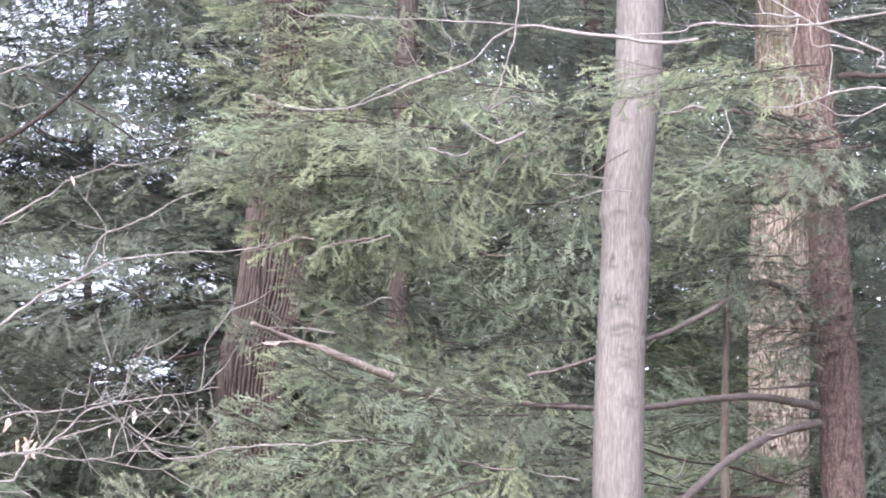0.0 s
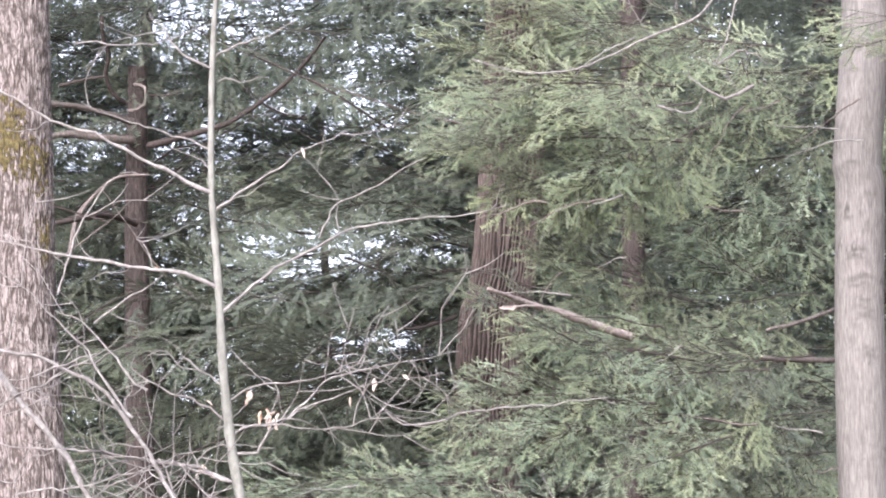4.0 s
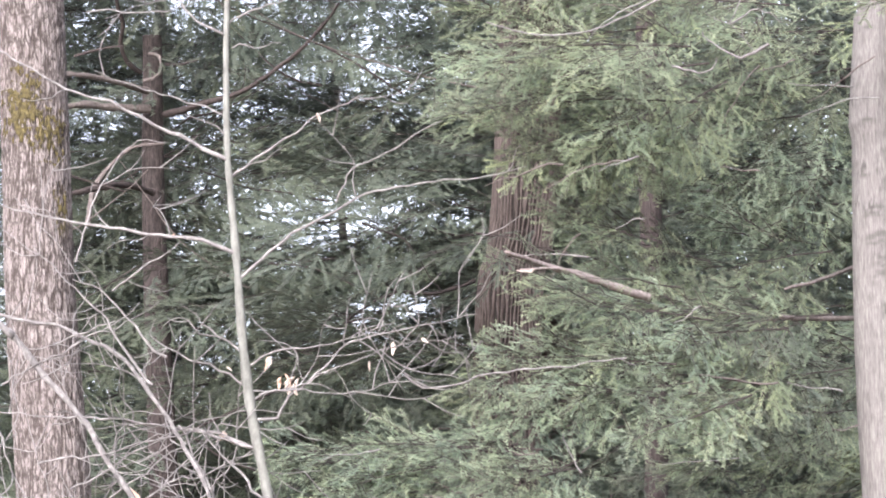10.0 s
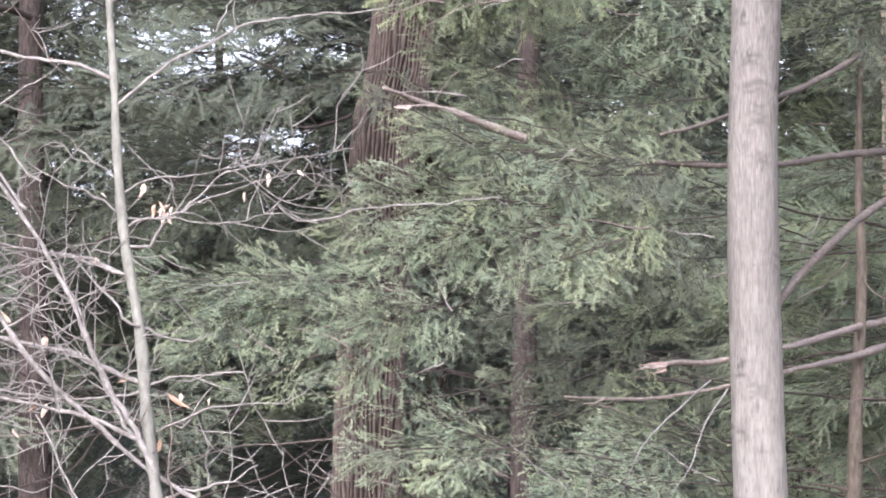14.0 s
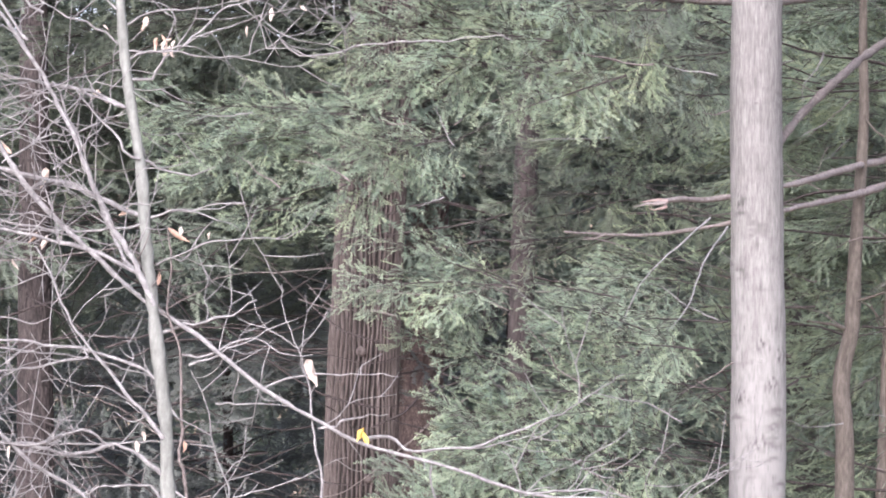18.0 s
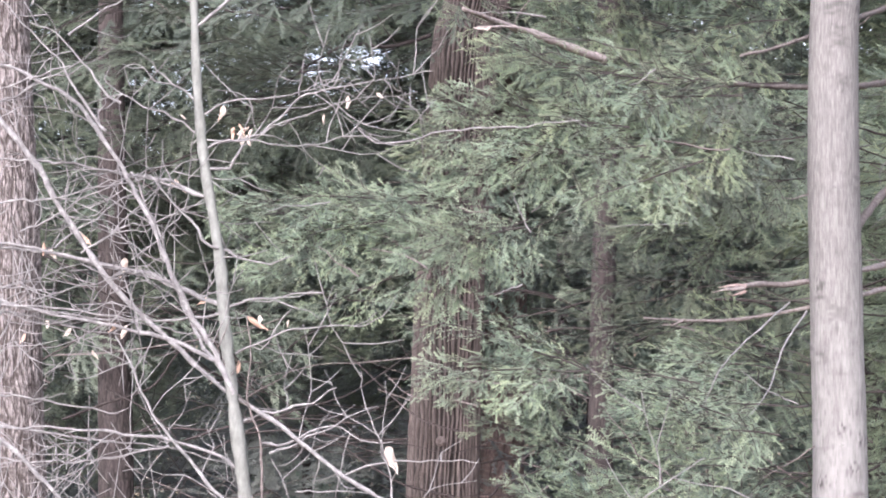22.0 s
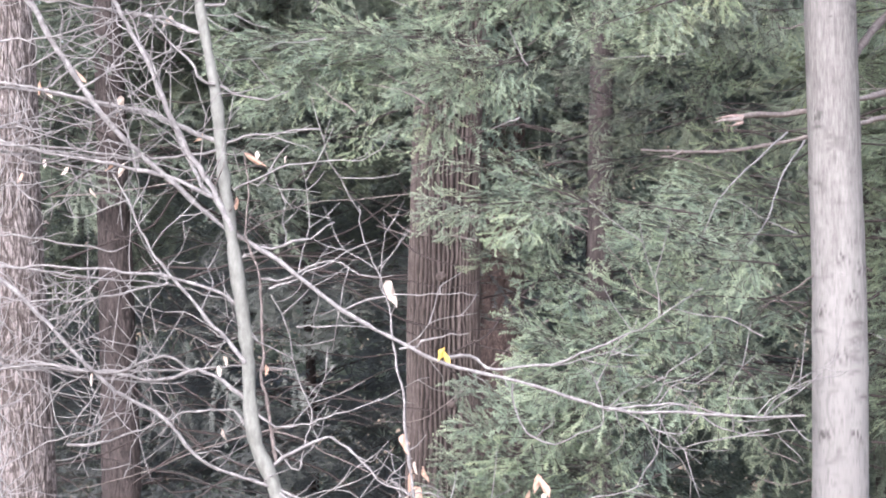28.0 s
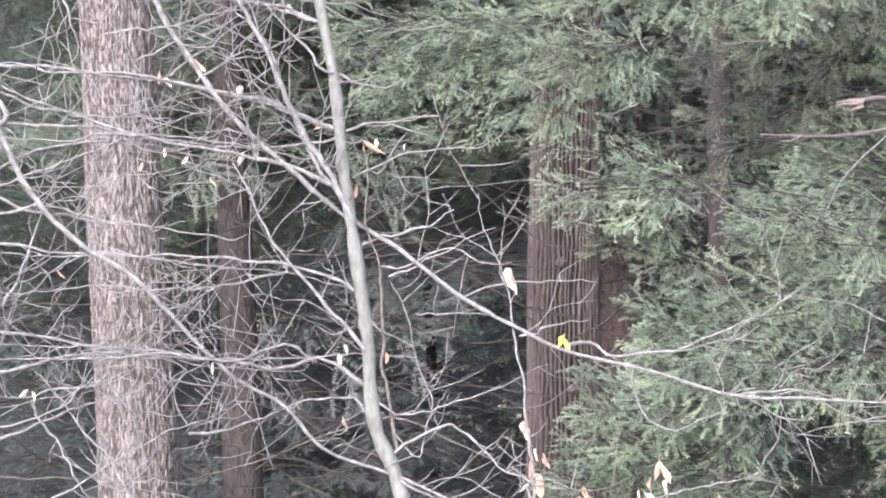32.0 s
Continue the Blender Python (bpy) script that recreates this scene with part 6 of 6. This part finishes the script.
# bare branches of a tall neighbour that reach in from above
tall = thing("beech_tree", (*(2.906, 12.60, 3.977)[:2], 0), "bare grey branches of a beech reaching in between the hemlocks", "tree")
part("trunk", mesh_of("trunk", *joined([tube([(3.7, 12.6, -0.1), (3.7, 12.6, 3), (3.65, 12.6, 7)], 0.07, 0.03, 10, 0.2)[:2]]), M_POLE), tall)
for pts, w0, w1, tw in (
    ([(3.67, 12.6, 5.3)] + [(2.232, 12.60, 4.960), (1.900, 12.70, 4.922), (1.581, 12.80, 4.948), (1.539, 12.80, 4.921), (1.456, 12.80, 4.910), (1.268, 12.80, 4.900), (1.081, 12.80, 4.911), (0.873, 12.80, 4.919), (0.624, 12.80, 4.922), (0.458, 12.80, 4.920), (0.251, 12.80, 4.924), (0.138, 12.80, 4.917), (0.065, 12.80, 4.963)], 8, 4, 3),
    ([(1.569, 12.70, 4.858), (1.445, 12.70, 4.833), (1.259, 12.70, 4.844), (1.073, 12.70, 4.864), (0.969, 12.70, 4.886), (0.887, 12.70, 4.875), (0.806, 12.70, 4.823), (0.745, 12.70, 4.747), (0.623, 12.70, 4.680), (0.461, 12.70, 4.612), (0.298, 12.70, 4.555), (0.176, 12.70, 4.545), (0.054, 12.70, 4.562), (-0.070, 12.70, 4.600)], 8, 5, 1),
    ([(0.902, 12.60, 5.043), (0.896, 12.60, 4.917), (0.871, 12.60, 4.790), (0.842, 12.60, 4.663), (0.799, 12.60, 4.547)], 6, 4, 0), ([(0.799, 12.60, 4.547), (0.864, 12.60, 4.585), (0.925, 12.60, 4.578), (0.986, 12.60, 4.543)], 4, 3, 0), ([(0.936, 12.60, 4.474), (0.846, 12.60, 4.434), (0.764, 12.60, 4.463), (0.712, 12.60, 4.503), (0.702, 12.60, 4.523)], 7, 4, 4), ([(0.603, 12.60, 4.402), (0.694, 12.60, 4.367), (0.741, 12.60, 4.385), (0.748, 12.60, 4.421)], 5, 4, 2),
    ([(3.66, 12.6, 5.0)] + [(2.376, 12.80, 4.791), (2.267, 12.80, 4.846), (2.125, 12.80, 4.912), (1.957, 12.80, 4.982), (1.852, 12.80, 5.043), (1.789, 12.80, 5.105)], 11, 8, 2), ([(2.417, 12.80, 4.675), (2.266, 12.80, 4.713), (2.166, 12.80, 4.710), (2.061, 12.80, 4.686), (1.957, 12.80, 4.650), (1.894, 12.80, 4.634), (1.811, 12.80, 4.635), (1.759, 12.80, 4.666)], 8, 5, 2), ([(1.957, 12.80, 4.971), (1.915, 12.80, 4.959), (1.852, 12.80, 4.974), (1.811, 12.80, 4.994), (1.800, 12.80, 5.063)], 7, 5, 3),
    ([(2.198, 12.80, 4.856), (2.083, 12.80, 4.878), (2.020, 12.80, 4.881), (1.999, 12.80, 4.929), (1.989, 12.80, 4.983)], 6, 4, 0), ([(2.333, 12.80, 4.694), (2.228, 12.80, 4.627), (2.166, 12.80, 4.608), (2.082, 12.80, 4.622), (2.020, 12.80, 4.663)], 6, 4, 2), ([(1.967, 12.80, 4.661), (1.967, 12.80, 4.725), (1.936, 12.80, 4.756), (1.874, 12.80, 4.744)], 5, 4, 0), ([(2.061, 12.80, 4.686), (2.070, 12.80, 4.771), (2.070, 12.80, 4.867)], 5, 4, 0), ([(1.957, 12.80, 4.971), (1.940, 12.80, 4.885), (1.915, 12.80, 4.820)], 5, 4, 0),
    ([(1.673, 12.70, 4.587), (1.669, 12.70, 4.482), (1.622, 12.70, 4.396), (1.571, 12.70, 4.370)], 4, 3, 0), ([(1.603, 12.80, 4.618), (1.541, 12.80, 4.614), (1.458, 12.80, 4.597)], 6, 4, 0),
):
    twiggy(tall, pts, w0 * 0.00090, w1 * 0.00080, tw, M_TWIG, reach=0.7)


def dry_leaf(at, size, turn, mat, seed, parent):
    """A dry beech leaf, folded along its rib and curled."""
    rng = np.random.default_rng(seed)
    n, m = 9, 5
    u, w = np.meshgrid(np.linspace(0, 1, n), np.linspace(-1, 1, m), indexing="ij")
    half = 0.23 * np.sin(np.pi * u ** 0.7) ** 0.8 * (1 + 0.12 * np.sin(11 * u + seed)) + 0.01
    fold = rng.uniform(0.2, 1.2) if seed else 0.55
    x = w * half * np.cos(fold * np.abs(w))
    y = np.abs(w) * half * np.sin(fold) + 0.06 * np.sin(2.6 * u) + 0.06 * np.sin(9 * u + 3 * w + seed)
    z = -u + 0.10 * np.sin(5 * u + seed) * w
    v = np.stack([x, y, z], -1).reshape(-1, 3) * size
    e = Euler((rng.uniform(-0.3, 0.3), turn, rng.uniform(-0.7, 0.7) if seed else 0.1)).to_matrix()
    v = v @ np.array(e).T + np.array(at)
    i, j = np.meshgrid(np.arange(n - 1), np.arange(m - 1), indexing="ij")
    a = i * m + j
    f = np.stack([a, a + 1, a + m + 1, a + m], -1).reshape(-1, 4)
    back = v + np.array([0, 0.0006, 0])
    return part("leaf", mesh_of("leaf", np.vstack([v, back]), np.vstack([f, f[:, ::-1] + len(v)]), mat), parent)


def leaf_mat(name, a, b):
    def build(n, l, p):
        l.new(ramp(n, l, noise_tex(n, l, 60.0, 4), [(0.3, a), (0.7, b)]), p.inputs["Base Color"])
        p.inputs["Roughness"].default_value = 0.6
        tr, add = n.new("ShaderNodeBsdfTranslucent"), n.new("ShaderNodeMixShader")
        tr.inputs["Color"].default_value = (*b, 1)
        add.inputs[0].default_value = 0.3
        l.new(p.outputs[0], add.inputs[1])
        l.new(tr.outputs[0], add.inputs[2])
        l.new(add.outputs[0], n["Material Output"].inputs["Surface"])
    return material(name, build)


M_LEAF_PALE = leaf_mat("bleached_leaf", (0.28, 0.23, 0.19), (0.50, 0.44, 0.39))
M_LEAF_TAN = leaf_mat("tan_leaf", (0.24, 0.145, 0.10), (0.42, 0.30, 0.23))
M_LEAF_YELLOW = leaf_mat("yellow_leaf", (0.40, 0.26, 0.04), (0.58, 0.42, 0.11))
for k, (at, px, mat) in enumerate((
    ((-0.197, 9.00, 2.023), 58, M_LEAF_PALE), ((-0.057, 9.00, 1.844), 34, M_LEAF_YELLOW), ((-0.052, 9.00, 1.855), 30, M_LEAF_YELLOW), ((-0.156, 9.00, 1.641), 42, M_LEAF_TAN), ((-0.125, 9.00, 1.570), 26, M_LEAF_PALE), ((-0.132, 9.00, 1.547), 50, M_LEAF_TAN),
    ((0.184, 9.00, 1.539), 40, M_LEAF_TAN), ((0.158, 9.00, 1.497), 34, M_LEAF_TAN), ((-0.011, 9.00, 1.475), 30, M_LEAF_TAN), ((0.130, 9.00, 1.468), 26, M_LEAF_PALE), ((-0.928, 9.00, 1.795), 26, M_LEAF_PALE), ((-0.613, 9.00, 1.811), 24, M_LEAF_PALE), ((-0.600, 9.00, 1.836), 22, M_LEAF_PALE),
    ((-0.606, 9.00, 1.656), 32, M_LEAF_PALE), ((-1.322, 9.00, 2.026), 24, M_LEAF_TAN), ((-1.397, 9.00, 1.729), 34, M_LEAF_PALE), ((-1.386, 9.00, 1.725), 26, M_LEAF_PALE), ((-1.062, 9.00, 2.526), 30, M_LEAF_TAN), ((-1.051, 9.00, 2.509), 26, M_LEAF_PALE), ((-0.860, 9.00, 2.489), 42, M_LEAF_PALE),
    ((-0.992, 9.00, 2.312), 24, M_LEAF_PALE), ((-0.937, 9.00, 2.257), 24, M_LEAF_PALE), ((-0.653, 9.00, 2.392), 26, M_LEAF_TAN), ((-0.879, 9.00, 2.324), 28, M_LEAF_TAN), ((-0.850, 9.00, 2.318), 30, M_LEAF_PALE), ((-1.052, 9.00, 2.330), 20, M_LEAF_PALE), ((-1.107, 9.00, 2.296), 22, M_LEAF_TAN),
    ((-0.570, 9.00, 2.232), 34, M_LEAF_TAN), ((-0.733, 9.00, 2.687), 34, M_LEAF_PALE), ((-0.516, 9.00, 2.348), 20, M_LEAF_PALE), ((-0.495, 9.00, 1.814), 24, M_LEAF_TAN), ((-0.549, 9.00, 2.345), 52, M_LEAF_TAN), ((-0.970, 9.00, 2.543), 26, M_LEAF_TAN), ((-0.445, 9.00, 2.337), 16, M_LEAF_PALE),
    ((-0.572, 9.00, 2.813), 34, M_LEAF_PALE), ((-0.589, 9.00, 2.822), 26, M_LEAF_TAN), ((-0.556, 9.00, 2.802), 24, M_LEAF_PALE), ((-0.623, 9.00, 2.873), 30, M_LEAF_TAN), ((-0.546, 9.00, 2.819), 20, M_LEAF_PALE), ((0.181, 9.00, 1.526), 46, M_LEAF_TAN), ((0.202, 9.00, 1.497), 40, M_LEAF_PALE), ((0.002, 9.00, 1.456), 44, M_LEAF_TAN), ((-0.015, 9.00, 1.448), 38, M_LEAF_TAN), ((0.145, 9.00, 1.460), 42, M_LEAF_PALE), ((-0.126, 9.00, 1.510), 56, M_LEAF_TAN), ((-0.107, 9.00, 1.557), 34, M_LEAF_TAN), ((-0.143, 9.00, 1.487), 30, M_LEAF_PALE),
    ((-0.486, 9.00, 3.501), 24, M_LEAF_PALE), ((-0.302, 9.00, 2.904), 28, M_LEAF_PALE), ((-0.232, 9.00, 2.913), 18, M_LEAF_PALE), ((-0.365, 9.00, 2.858), 22, M_LEAF_PALE), ((-0.579, 9.00, 2.830), 28, M_LEAF_TAN), ((-0.555, 9.00, 2.824), 30, M_LEAF_PALE), ((-0.617, 9.00, 2.877), 28, M_LEAF_PALE),
    ((-0.734, 9.00, 2.688), 30, M_LEAF_PALE), ((-0.726, 9.00, 2.853), 16, M_LEAF_PALE), ((-0.851, 9.00, 3.196), 18, M_LEAF_TAN), ((-0.974, 9.00, 2.554), 24, M_LEAF_PALE),
)):
    dry_leaf(at, px * 0.85 * 9 / 6385, -0.38 if k == 0 else random.Random(k).uniform(-1, 1) * (0.5 if k < 9 else 1.0), mat, k, sap)
